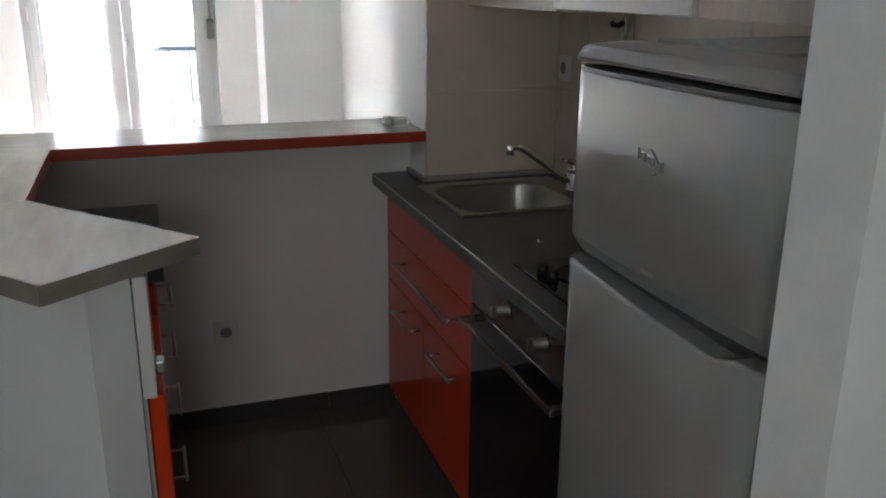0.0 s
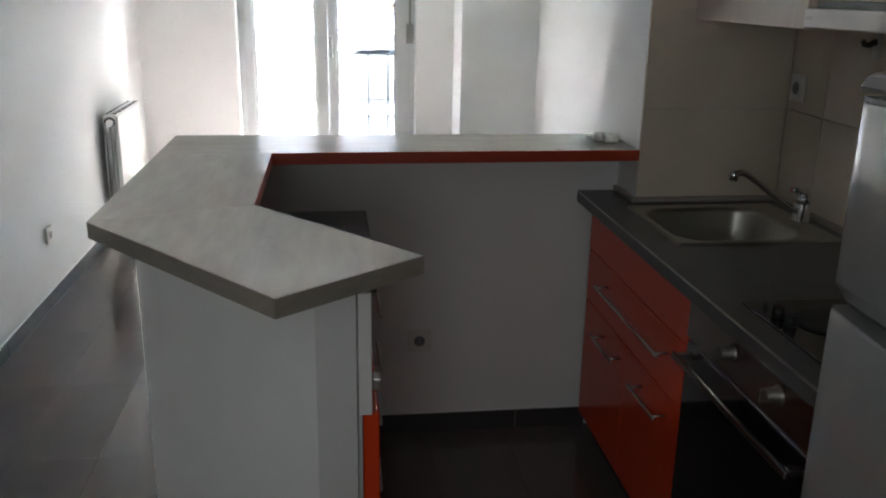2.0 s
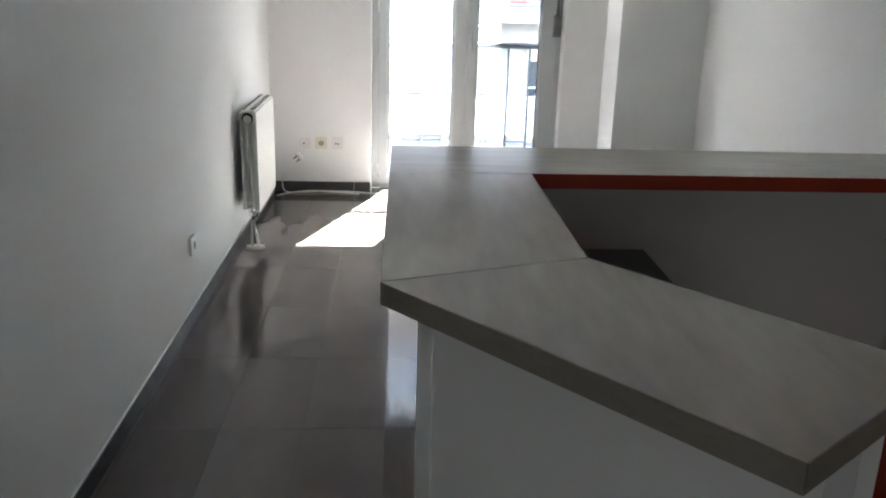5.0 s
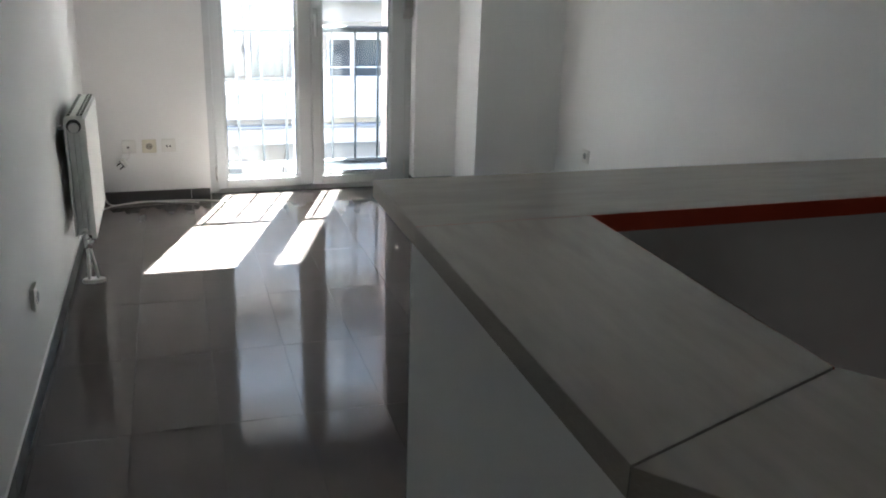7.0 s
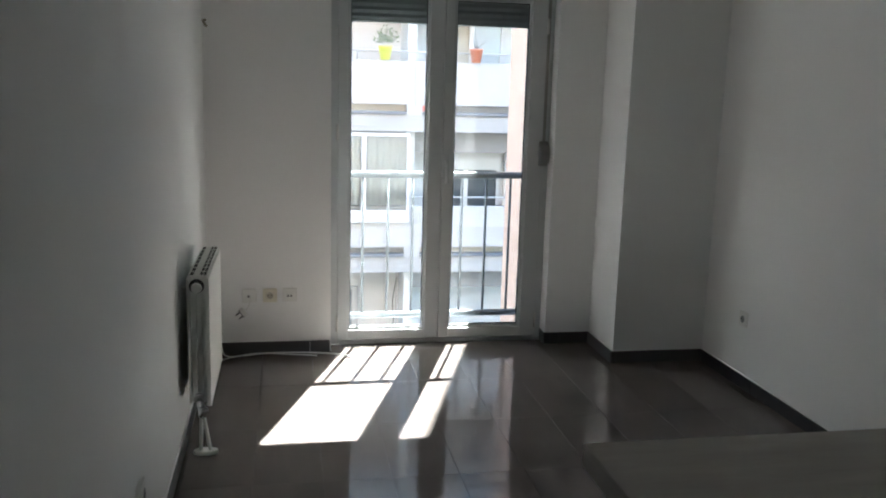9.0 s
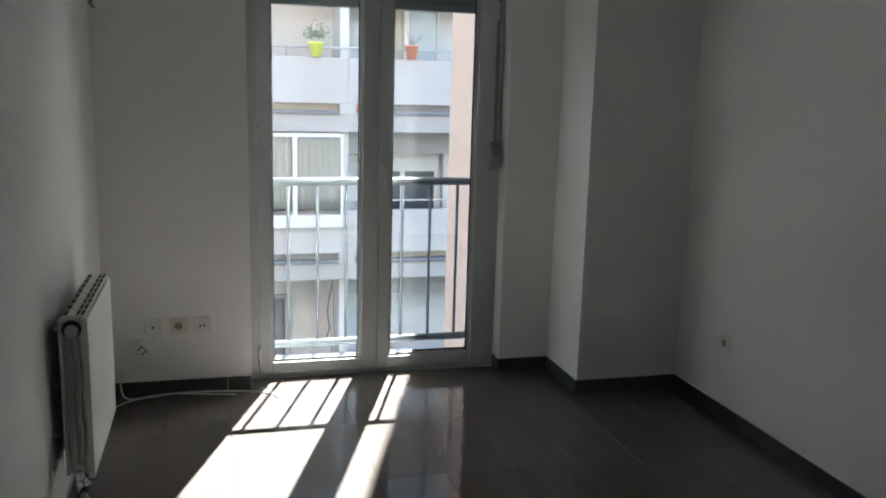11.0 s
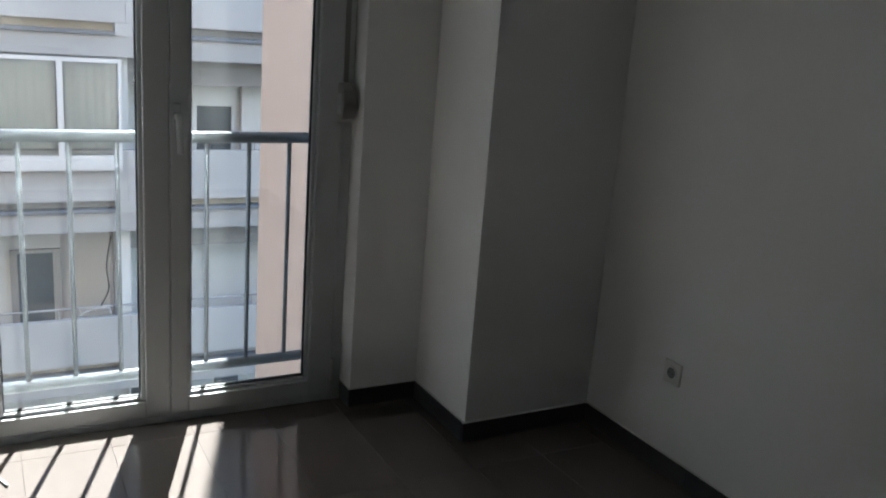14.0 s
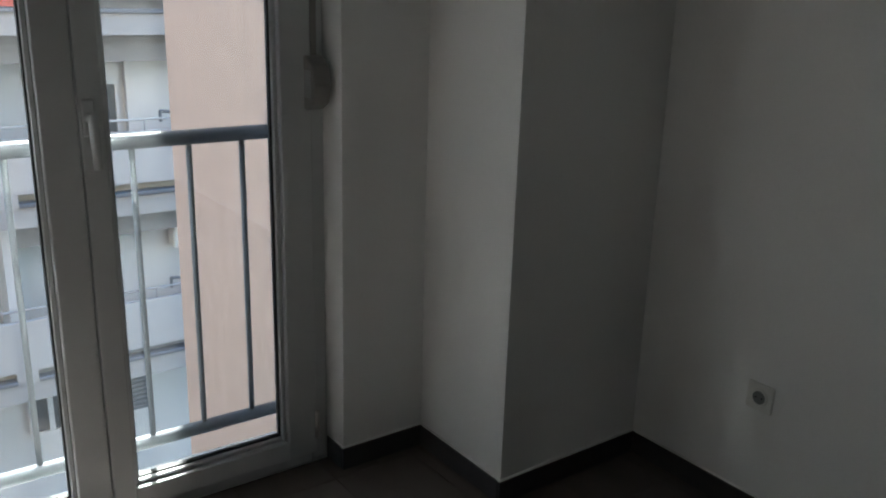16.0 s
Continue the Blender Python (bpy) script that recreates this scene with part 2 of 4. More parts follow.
def tube(pts, r, n=10, cap=True):
    return add_tube(bmesh.new(), pts, r, n, cap)


def curve_points(ctrl, n=24):
    """A smooth line through control points."""
    c = [Vector(p) for p in ctrl]
    c = [c[0] * 2 - c[1]] + c + [c[-1] * 2 - c[-2]]
    out = []
    for i in range(1, len(c) - 2):
        for k in range(n):
            t = k / n
            a, b, d, e = c[i - 1], c[i], c[i + 1], c[i + 2]
            out.append(0.5 * (2 * b + (d - a) * t + (2 * a - 5 * b + 4 * d - e) * t * t + (3 * b - a - 3 * d + e) * t ** 3))
    return out + [c[-2]]


ORIGIN = {}


def to_mesh(name, bm, material, origin):
    bmesh.ops.translate(bm, verts=bm.verts, vec=-Vector(origin))
    me = bpy.data.meshes.new(name)
    bm.to_mesh(me)
    bm.free()
    me.materials.append(material)
    return me


def thing(name, origin, label, category, group="", kind=""):
    ob = new(name)
    ob.empty_display_size = 0.1
    ob.location = origin
    ORIGIN[ob] = Vector(origin)
    return tagged(ob, label, category, group, kind)


def solid(name, bm, material, origin, label, category, group="", kind=""):
    ob = new(name, to_mesh(name, bm, material, origin))
    ob.location = origin
    ORIGIN[ob] = Vector(origin)
    return tagged(ob, label, category, group, kind)


def part(name, bm, material, parent, label=""):
    ob = new(name, to_mesh(name, bm, material, ORIGIN[parent]))
    ob.parent = parent
    ORIGIN[ob] = ORIGIN[parent]
    return tagged(ob, label)


def structure(name, bm, material, label, category="wall"):
    return solid(name, bm, material, (0, 0, 0), label, category, kind="structure")


# ---------------------------------------------------------------- plan
XR = 2.905            # right wall
XK = 2.84             # kitchen wall, face of its tiles
YW = -0.147           # window wall, left of the balcony door
YP = -0.107           # window wall, right of it
YB = -8.4             # back wall
ZC = 2.60             # ceiling
DL, DR, DT = 0.703, 2.046, 2.24   # opening of the balcony door

structure("wall_west", box(-0.16, 0, YB - 0.15, 0.2, -0.1, ZC + 0.1), M_WALL, "white painted long wall with a radiator", "wall")
structure("wall_east", box(XR, XR + 0.15, YB - 0.15, 0.2, -0.1, ZC + 0.1), M_WALL, "white painted wall opposite the radiator", "wall")
WX0, WX1, WZ0, WZ1 = 0.55, 1.35, 1.05, 2.05       # made-up window, out of view, that houses the fill lamp
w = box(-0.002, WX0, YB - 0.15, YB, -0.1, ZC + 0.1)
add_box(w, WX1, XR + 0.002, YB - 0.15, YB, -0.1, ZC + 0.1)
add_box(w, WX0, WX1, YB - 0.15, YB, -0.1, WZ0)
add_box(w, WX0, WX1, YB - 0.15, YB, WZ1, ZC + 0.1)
structure("wall_south", w, M_WALL, "white painted wall closing the room, with a made-up window", "wall")
# opaque window shape, invented as a setting for the fill lamp
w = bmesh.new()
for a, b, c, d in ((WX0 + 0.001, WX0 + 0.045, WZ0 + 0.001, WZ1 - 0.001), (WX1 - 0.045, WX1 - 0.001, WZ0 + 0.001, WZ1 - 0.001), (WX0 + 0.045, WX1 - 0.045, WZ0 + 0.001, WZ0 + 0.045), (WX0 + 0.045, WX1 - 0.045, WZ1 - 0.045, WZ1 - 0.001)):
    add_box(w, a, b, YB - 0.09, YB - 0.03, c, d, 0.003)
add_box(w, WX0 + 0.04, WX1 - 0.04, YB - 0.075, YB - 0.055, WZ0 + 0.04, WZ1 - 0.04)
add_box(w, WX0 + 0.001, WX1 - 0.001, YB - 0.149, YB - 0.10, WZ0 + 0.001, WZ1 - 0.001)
structure("window_1", w, M_PVC, "made-up opaque window behind the added fill lamp", "window")
w = box(0, DL, YW, 0.16, -0.1, ZC)
add_box(w, DR, 2.34, YP, 0.16, -0.1, ZC)
add_box(w, DL, DR, YP, 0.16, DT, ZC)
add_box(w, DL, DR, -0.06, 0.16, -0.1, -0.012)
structure("wall_north", w, M_WALL, "white painted wall around the balcony door", "wall")
structure("wall_column", box(2.338, XR - 0.001, -0.522, 0.16, -0.1, ZC), M_WALL, "white painted corner column by the balcony door", "column")
structure("wall_pier", box(2.363, XR - 0.001, -4.232, -3.855, -0.1, ZC), M_WALL, "white painted pier at the end of the bar", "pier")
structure("wall_stub", box(2.147, XR - 0.001, -6.31, -6.20, -0.1, ZC), M_WALL, "white painted stub wall beside the fridge", "wall")
structure("ceiling", box(-0.16, XR + 0.15, YB - 0.15, 0.16, ZC, ZC + 0.15), M_CEIL, "plain white ceiling", "ceiling")
floor = structure("floor", box(-0.0, XR, YB, -0.02, -0.14, -0.004), M_GROUT, "floor of glossy dark brown-grey rectangular tiles", "floor")

# low wall under the bar
BASE = [(0.968, -3.975), (2.362, -3.975), (2.362, -4.06), (1.07, -4.06), (1.07, -4.93), (1.434, -5.390), (1.362, -5.452), (0.968, -4.985)]
structure("wall_bar", prism(BASE[::-1], -0.1, 1.028), M_WALL, "white painted low wall carrying the bar top", "half wall")

# skirting
def skirt_run(a, b, nrm, h=0.072, t=0.011, pitch=0.57):
    """Pieces of dark tile along a wall from a to b; nrm points into the room."""
    a, b, nrm = Vector((*a, 0)), Vector((*b, 0)), Vector((*nrm, 0))
    d = (b - a).normalized()
    ln, s = (b - a).length, 0.0
    while s < ln - 1e-4:
        e = min(s + pitch, ln)
        p, q = a + d * (s + 0.0012), a + d * (e - 0.0012)
        pts = [(p + nrm * 0.0005).xy, (q + nrm * 0.0005).xy, (q + nrm * t).xy, (p + nrm * t).xy]
        part("skirting_tile", prism(pts, -0.004, h, 0.0015), M_SKIRT, baseboard)
        s = e
    pts = [(a + nrm * 0.0004).xy, (b + nrm * 0.0004).xy, (b + nrm * 0.0075).xy, (a + nrm * 0.0075).xy]
    part("caulk_line", prism(pts, h + 0.0002, h + 0.003), M_WALL, baseboard, "thin white caulk line")


baseboard = thing("baseboard", (0, 0, 0), "dark tile skirting with a thin white caulk line", "baseboard", kind="structure")
skirt_run((0, YB), (0, YW), (1, 0))
skirt_run((0.011, YW), (DL - 0.004, YW), (0, -1))
skirt_run((DR + 0.003, -0.012), (DR + 0.003, YP), (-1, 0))
skirt_run((DR - 0.008, YP), (2.338, YP), (0, -1))
skirt_run((2.338, YP - 0.011), (2.338, -0.522), (-1, 0))
skirt_run((2.327, -0.522), (XR, -0.522), (0, -1))
skirt_run((XR, -0.533), (XR, -3.855), (-1, 0))
skirt_run((XR - 0.011, -3.855), (2.363, -3.855), (0, 1))
skirt_run((2.363, -3.844), (2.363, -3.964), (-1, 0))
skirt_run((2.352, -3.975), (0.968, -3.975), (0, 1))
skirt_run((1.47, -4.06), (2.30, -4.06), (0, -1))

# ---------------------------------------------------------------- balcony door
door = thing("door_1", (1.38, 0, 0), "white two-leaf glazed balcony door, closed, with roller shutter half raised", "balcony door", kind="structure")
fr = bmesh.new()
for x0, x1, z0, z1 in ((DL + 0.002, DL + 0.062, 0, DT), (DR - 0.055, DR - 0.002, 0, DT), (DL + 0.062, DR - 0.055, DT - 0.06, DT - 0.002), (DL + 0.062, DR - 0.055, -0.01, 0.022)):
    add_box(fr, x0, x1, -0.004, 0.068, z0, z1, 0.003)
part("door_frame", fr, M_PVC, door)


def door_leaf(x0, x1, g0, g1, name):
    """One leaf: profile ring round a pane, from x0 to x1, glass from g0 to g1."""
    zb, zt, gz0, gz1, y0, y1 = 0.026, DT - 0.066, 0.088, DT - 0.15, -0.016, 0.052
    lf = bmesh.new()
    for a, b, c, d in ((x0, g0, zb, zt), (g1, x1, zb, zt), (g0, g1, zb, gz0), (g0, g1, gz1, zt)):
        add_box(lf, a, b, y0, y1, c, d, 0.004, 2)
    leaf = part(name, lf, M_PVC, door)
    bead = bmesh.new()
    e = 0.014
    for a, b, c, d in ((g0, g0 + e, gz0, gz1), (g1 - e, g1, gz0, gz1), (g0 + e, g1 - e, gz0, gz0 + e), (g0 + e, g1 - e, gz1 - e, gz1)):
        add_box(bead, a + 0.0005, b - 0.0005, 0.001, 0.042, c + 0.0005, d - 0.0005, 0.002)
    part("glazing_bead", bead, M_PVC, leaf)
    gk = bmesh.new()
    k = 0.004
    for a, b, c, d in ((g0 + e, g0 + e + k, gz0 + e, gz1 - e), (g1 - e - k, g1 - e, gz0 + e, gz1 - e), (g0 + e + k, g1 - e - k, gz0 + e, gz0 + e + k), (g0 + e + k, g1 - e - k, gz1 - e - k, gz1 - e)):
        add_box(gk, a, b, 0.014, 0.032, c, d)
    part("gasket", gk, M_GASKET, leaf, "thin black rubber glazing gasket")
    pane = part("pane", box(g0 + e + 0.001, g1 - e - 0.001, 0.020, 0.026, gz0 + e + 0.001, gz1 - e - 0.001), M_GLASS, leaf, "clear glass pane")
    pane.visible_shadow = False
    lip = bmesh.new()
    ends = [[lip.verts.new((x, y, z)) for y, z in ((0.0525, 0.070), (0.088, 0.066), (0.090, 0.078), (0.086, 0.082), (0.0525, 0.093))] for x in (g0 + 0.002, g1 - 0.002)]
    for i in range(5):
        lip.faces.new((ends[0][i], ends[0][(i + 1) % 5], ends[1][(i + 1) % 5], ends[1][i]))
    lip.faces.new(ends[0]), lip.faces.new(ends[1][::-1])
    bmesh.ops.recalc_face_normals(lip, faces=lip.faces)
    part("rain_lip", lip, M_PVC, leaf, "sloped rain lip along the foot of the leaf")
    return leaf


leaf_l = door_leaf(DL + 0.046, 1.3745, 0.812, 1.288, "door_leaf")
leaf_r = door_leaf(1.3775, DR - 0.044, 1.438, 1.905, "door_leaf")
# handle
hb = box(1.384, 1.414, -0.026, -0.0165, 1.080, 1.172, 0.006, 3)
add_tube(hb, [(1.399, -0.02, 1.128), (1.399, -0.062, 1.128)], [0.0125, 0.011], 14)
handle = part("handle", hb, M_PVC, leaf_r, "white lever handle turned down")
part("lever", tube(curve_points([(1.399, -0.060, 1.140), (1.399, -0.065, 1.115), (1.402, -0.060, 1.05), (1.405, -0.050, 1.005)], 6), [0.0125] * 6 + [0.012] * 6 + [0.011] * 7, 12), M_PVC, handle)
for hx, hz in ((DL + 0.044, 0.13), (DL + 0.044, 1.30), (DR - 0.046, 0.13), (DR - 0.046, 1.95)):
    hg = tube([(hx, -0.024, hz - 0.045), (hx, -0.024, hz + 0.045)], 0.0075, 10)
    add_box(hg, hx - 0.005, hx + 0.005, -0.026, -0.0165, hz - 0.05, hz - 0.046)
    part("hinge", hg, M_SATIN, door)
# roller shutter, rolled down to just under 2 m
sh = thing("roller_shutter", (1.38, 0.075, 1.95), "grey slatted roller shutter, mostly rolled up", "roller shutter")
zz, k = 1.953, 0
while zz < DT - 0.002:
    z1 = min(zz + 0.038, DT - 0.001)
    pts = [(0.0705, zz - 0.001), (0.079, zz - 0.001), (0.083, (zz + z1) / 2), (0.077, z1 + 0.004), (0.0725, z1 + 0.004), (0.067, (zz + z1) / 2)]
    b = bmesh.new()
    ra = [b.verts.new((DL + 0.02, y, z)) for y, z in pts]
    rb = [b.verts.new((DR - 0.02, y, z)) for y, z in pts]
    for i in range(6):
        b.faces.new((ra[i], ra[(i + 1) % 6], rb[(i + 1) % 6], rb[i]))
    b.faces.new(ra), b.faces.new(rb[::-1])
    bmesh.ops.recalc_face_normals(b, faces=b.faces)
    part("slat", b, M_SHUTTER, sh)
    zz = z1
part("end_bar", box(DL + 0.02, DR - 0.02, 0.068, 0.084, 1.937, 1.953, 0.003), M_SHUTTER, sh)
for gx in (DL + 0.010, DR - 0.010):
    part("guide_rail", box(gx - 0.0095, gx + 0.0095, 0.0685, 0.092, 0.0, DT - 0.001, 0.002), M_SHUTTER, sh)
# strap and its winder box
win = thing("shutter_strap_winder", (2.012, -0.005, 1.12), "grey-beige plastic strap winder on the door frame", "strap winder")
wb = bmesh.new()
prof = [(-0.0045, 1.112), (-0.03, 1.115), (-0.066, 1.135), (-0.080, 1.188), (-0.066, 1.241), (-0.03, 1.262), (-0.0045, 1.265)]
ra = [wb.verts.new((1.978, y, z)) for y, z in prof]
rb = [wb.verts.new((2.0315, y, z)) for y, z in prof]
for i in range(len(prof)):
    j = (i + 1) % len(prof)
    wb.faces.new((ra[i], ra[j], rb[j], rb[i]))
wb.faces.new(ra), wb.faces.new(rb[::-1])
bmesh.ops.recalc_face_normals(wb, faces=wb.faces)
bmesh.ops.bevel(wb, geom=list(wb.edges), offset=0.003, segments=2, affect="EDGES")
part("casing", wb, M_STRAP, win)
part("slot_plate", box(1.9755, 1.9785, -0.058, -0.02, 1.15, 1.225, 0.001), M_FRIDGE_TOP, win)
part("strap", box(1.997, 2.016, -0.0205, -0.0185, 1.255, DT - 0.01), M_STRAP, win, "woven grey shutter strap")

# outer sill and balcony rail
structure("window_sill_outer", box(DL, DR, 0.0695, 0.20, -0.06, -0.002, 0.004), M_SILL, "pale stone outer sill under the balcony door", "sill")
rail = thing("balcony_railing", (1.38, 0.1, 0.02), "grey painted steel balcony railing with round bars", "railing")
part("top_rail", tube([(0.60, 0.118, 1.038), (2.16, 0.118, 1.038)], 0.0215, 16), M_RAIL, rail)
part("bottom_rail", tube([(0.60, 0.118, 0.148), (2.16, 0.118, 0.148)], 0.0205, 16), M_RAIL, rail)
bx = 0.912
while bx > 0.74:
    bx -= 0.1553
bx += 0.1553
while bx < 2.02:
    part("baluster", tube([(bx, 0.118, 0.166), (bx, 0.118, 1.018)], 0.0085, 10), M_RAIL, rail)
    bx += 0.1553
structure("wall_reveal", box(DL - 0.25, DL, 0.1605, 0.175, -0.1, ZC), M_CONC, "outer render beside the balcony door", "wall")

# ---------------------------------------------------------------- radiator
rad = thing("radiator", (0.09, -1.2, 0.2), "white aluminium sectional radiator on brackets with floor pipes", "radiator")
Y0, N, P = -1.505, 8, 0.08
for i in range(N):
    ya = Y0 + i * P
    b = box(0.118, 0.138, ya, ya + P, 0.205, 0.768, 0.0012)   # front plate
    add_box(b, 0.045, 0.058, ya + 0.006, ya + P - 0.006, 0.215, 0.765, 0.003)
    add_box(b, 0.058, 0.118, ya + P / 2 - 0.012, ya + P / 2 + 0.012, 0.215, 0.765)
    add_box(b, 0.078, 0.084, ya + 0.006, ya + P - 0.006, 0.225, 0.757)
    add_box(b, 0.100, 0.105, ya + 0.006, ya + P - 0.006, 0.225, 0.757)
    add_prism(b, [(0.058, ya + 0.002), (0.128, ya + 0.002), (0.128, ya + P - 0.002), (0.058, ya + P - 0.002)], 0.757, 0.781, 0.004)
    section = part("section", b, M_RAD, rad)
    # near-black strips on the cap stand in for shade inside the slots
    for sx, sw in ((0.060, 0.015), (0.101, 0.011), (0.1155, 0.011)):
        part("vent_slot", box(sx, sx + sw, ya + 0.009, ya + P - 0.009, 0.7795, 0.7818, 0.0008), M_SLOT, section, "near-black strip painted as the shade of an air slot")
part("end_plug", tube([(0.088, Y0 - 0.020, 0.728), (0.088, Y0 - 0.004, 0.728), (0.088, Y0 + 0.004, 0.728)], [0.020, 0.023, 0.023], 18), M_RAD, rad)
# near-black disc painted as the shade of the arch behind the plug
part("end_arch", tube([(0.088, Y0 - 0.0035, 0.735), (0.088, Y0 + 0.0035, 0.735)], 0.031, 20), M_SLOT, rad, "near-black disc painted as shade round the end plug")
part("end_plug", tube([(0.088, Y0 - 0.010, 0.245), (0.088, Y0 + 0.004, 0.245)], [0.017, 0.019], 16), M_RAD, rad)
for yb in (Y0 + 0.12, Y0 + 0.52):
    part("bracket", box(0.0, 0.05, yb - 0.008, yb + 0.008, 0.70, 0.712, 0.002), M_RAD, rad)
v = tube([(0.088, Y0 - 0.004, 0.235), (0.092, Y0 - 0.026, 0.228), (0.10, Y0 - 0.034, 0.20)], [0.012, 0.014, 0.016], 12)
add_tube(v, [(0.10, Y0 - 0.034, 0.215), (0.10, Y0 - 0.034, 0.17)], [0.018, 0.015], 12)
add_tube(v, [(0.10, Y0 - 0.034, 0.195), (0.128, Y0 - 0.036, 0.20)], [0.010, 0.012], 10)
part("valve", v, M_CHROME, rad, "chrome radiator valve block")
part("pipe", tube(curve_points([(0.097, Y0 - 0.034, 0.175), (0.095, Y0 - 0.03, 0.10), (0.09, Y0 - 0.025, 0.012)], 6), 0.0075, 8), M_RAD, rad)
part("pipe", tube(curve_points([(0.106, Y0 - 0.034, 0.175), (0.118, Y0 - 0.03, 0.10), (0.13, Y0 - 0.02, 0.012)], 6), 0.0075, 8), M_RAD, rad)
rs = prism([(0.11 + 0.052 * math.cos(a), Y0 - 0.022 + 0.030 * math.sin(a)) for a in (2 * math.pi * k / 24 for k in range(24))], -0.003, 0.016, 0.005, 2)
part("floor_rosette", rs, M_RAD, rad)
rad.location.x -= 0.012                      # it hangs close to the wall


# ---------------------------------------------------------------- sockets
def socket(m, kind, label, plate=M_SOCKET, group="wall sockets", deep=0.0):
    """A flush plate facing +y before it is posed by m; kind: schuko, antenna or phone."""
    o = thing("wall_socket", (0, 0, 0), label, "socket", group)
    if deep:
        ORIGIN[o] = Vector((0, -deep, 0))
        part("back_box", box(-0.038, 0.038, -deep, 0.0, -0.038, 0.038, 0.006, 2), plate, o)
    part("plate", box(-0.041, 0.041, 0.0, 0.010, -0.041, 0.041, 0.004, 2), plate, o)
    # raised darker discs and black dots are painted shade of recess and holes
    if kind == "schuko":
        part("ring", tube([(0, 0.0095, 0), (0, 0.0125, 0)], [0.027, 0.025], 24), plate, o)
        part("recess", tube([(0, 0.0115, 0), (0, 0.0131, 0)], 0.0195, 24), M_TAN if plate is M_CREAMSOCK else M_SHUTTER, o)
        for sx in (-0.0095, 0.0095):
            part("hole", tube([(sx, 0.012, 0), (sx, 0.0137, 0)], 0.0028, 8), M_BLACK, o)
    elif kind == "antenna":
        part("hole", tube([(0.004, 0.009, -0.004), (0.004, 0.0115, -0.004)], 0.0055, 12), M_BLACK, o)
        part("ring", tube([(0.004, 0.0095, -0.004), (0.004, 0.0108, -0.004)], 0.010, 16), M_SATIN, o)
    else:
        part("insert", box(-0.020, 0.020, 0.0095, 0.012, -0.016, 0.012, 0.001), plate, o)
        for sx in (-0.009, 0.009):
            part("hole", box(sx - 0.0045, sx + 0.0045, 0.0115, 0.0128, -0.009, 0.002), M_BLACK, o)
    o.matrix_basis = m
    return o


socket(pose(0.232, YW, 0.352, 0, 0, 180), "antenna", "white aerial socket plate low on the wall")
socket(pose(0.350, YW, 0.352, 0, 0, 180), "schuko", "cream power socket low on the wall", M_CREAMSOCK)
socket(pose(0.463, YW, 0.353, 0, 0, 180), "phone", "white telephone socket with two dark ports")
socket(pose(0.0, -2.60, 0.352, 0, 0, -90), "schuko", "white surface-mounted power socket on the long wall", deep=0.008)
socket(pose(XR, -0.964, 0.378, 0, 0, 90), "schuko", "white power socket on the bare side wall")
socket(pose(1.685, -4.06, 0.357, 0, 0, 180), "schuko", "white power socket on the low bar wall")
socket(pose(XK, -4.30, 1.262, 0, 0, 90), "schuko", "white power socket in the tiled splashback")

# plug hanging from the wall and loose cable on the floor
plug = thing("hanging_plug", (0.195, YW, 0.262), "small white connector hanging from a wall cable", "plug")
turn = Matrix.Rotation(radians(-38), 3, "Y")
mid = Vector((0.198, YW - 0.018, 0.256))


def tilted(bm):
    bmesh.ops.rotate(bm, verts=bm.verts, cent=mid, matrix=turn)
    return bm


part("body", tilted(box(0.186, 0.210, YW - 0.032, YW - 0.006, 0.229, 0.283, 0.004, 2)), M_SOCKET, plug)
part("collar", tilted(box(0.1815, 0.1858, YW - 0.030, YW - 0.008, 0.231, 0.281, 0.001)), M_GRIP, plug, "dark edge of the connector")
for dz in (-0.015, 0.013):
    part("pin", tilted(tube([(0.181, YW - 0.018, 0.256 + dz), (0.166, YW - 0.018, 0.256 + dz), (0.152, YW - 0.018, 0.256 + dz)], [0.0045, 0.0045, 0.0032], 8)), M_GRIP, plug, "dark metal pin")
part("wire", tube(curve_points([(0.213, YW - 0.016, 0.272), (0.224, YW - 0.015, 0.284), (0.233, YW - 0.014, 0.31), (0.235, YW - 0.012, 0.345)], 6), 0.0026, 6), M_CABLE, plug)
cb = tube(curve_points([(0.075, YW - 0.003, 0.135), (0.07, YW - 0.03, 0.06), (0.10, -0.21, 0.008), (0.20, -0.20, 0.005), (0.34, -0.165, 0.005), (0.52, -0.17, 0.005), (0.68, -0.20, 0.005), (0.79, -0.25, 0.005), (0.825, -0.31, 0.005)], 10), 0.0042, 8)
cable = solid("loose_cable", cb, M_CABLE, (0.3, -0.2, 0), "thin white cable lying loose on the floor", "cable")
cb = tube(curve_points([(0.05, -0.32, 0.006), (0.12, -0.24, 0.006), (0.28, -0.19, 0.013), (0.45, -0.20, 0.006), (0.62, -0.24, 0.006)], 10), 0.0036, 8)
solid("loose_cable", cb, M_CABLE, (0.3, -0.2, 0), "thin white cable lying loose on the floor", "cable")
stub = tube(curve_points([(0.02, YW, 1.90), (0.012, YW - 0.02, 1.895), (0.022, YW - 0.04, 1.875), (0.03, YW - 0.05, 1.865)], 6), 0.008, 8)
solid("cable_end", stub, M_TAN, (0.02, YW, 1.89), "short tan cable end sticking out of the wall", "cable")

# ---------------------------------------------------------------- bar top
ZB0, ZB1 = 1.029, 1.065
bar = thing("bar_top", (1.2, -4.6, ZB0), "pale marbled laminate bar top on a low wall, angled end", "bar counter")


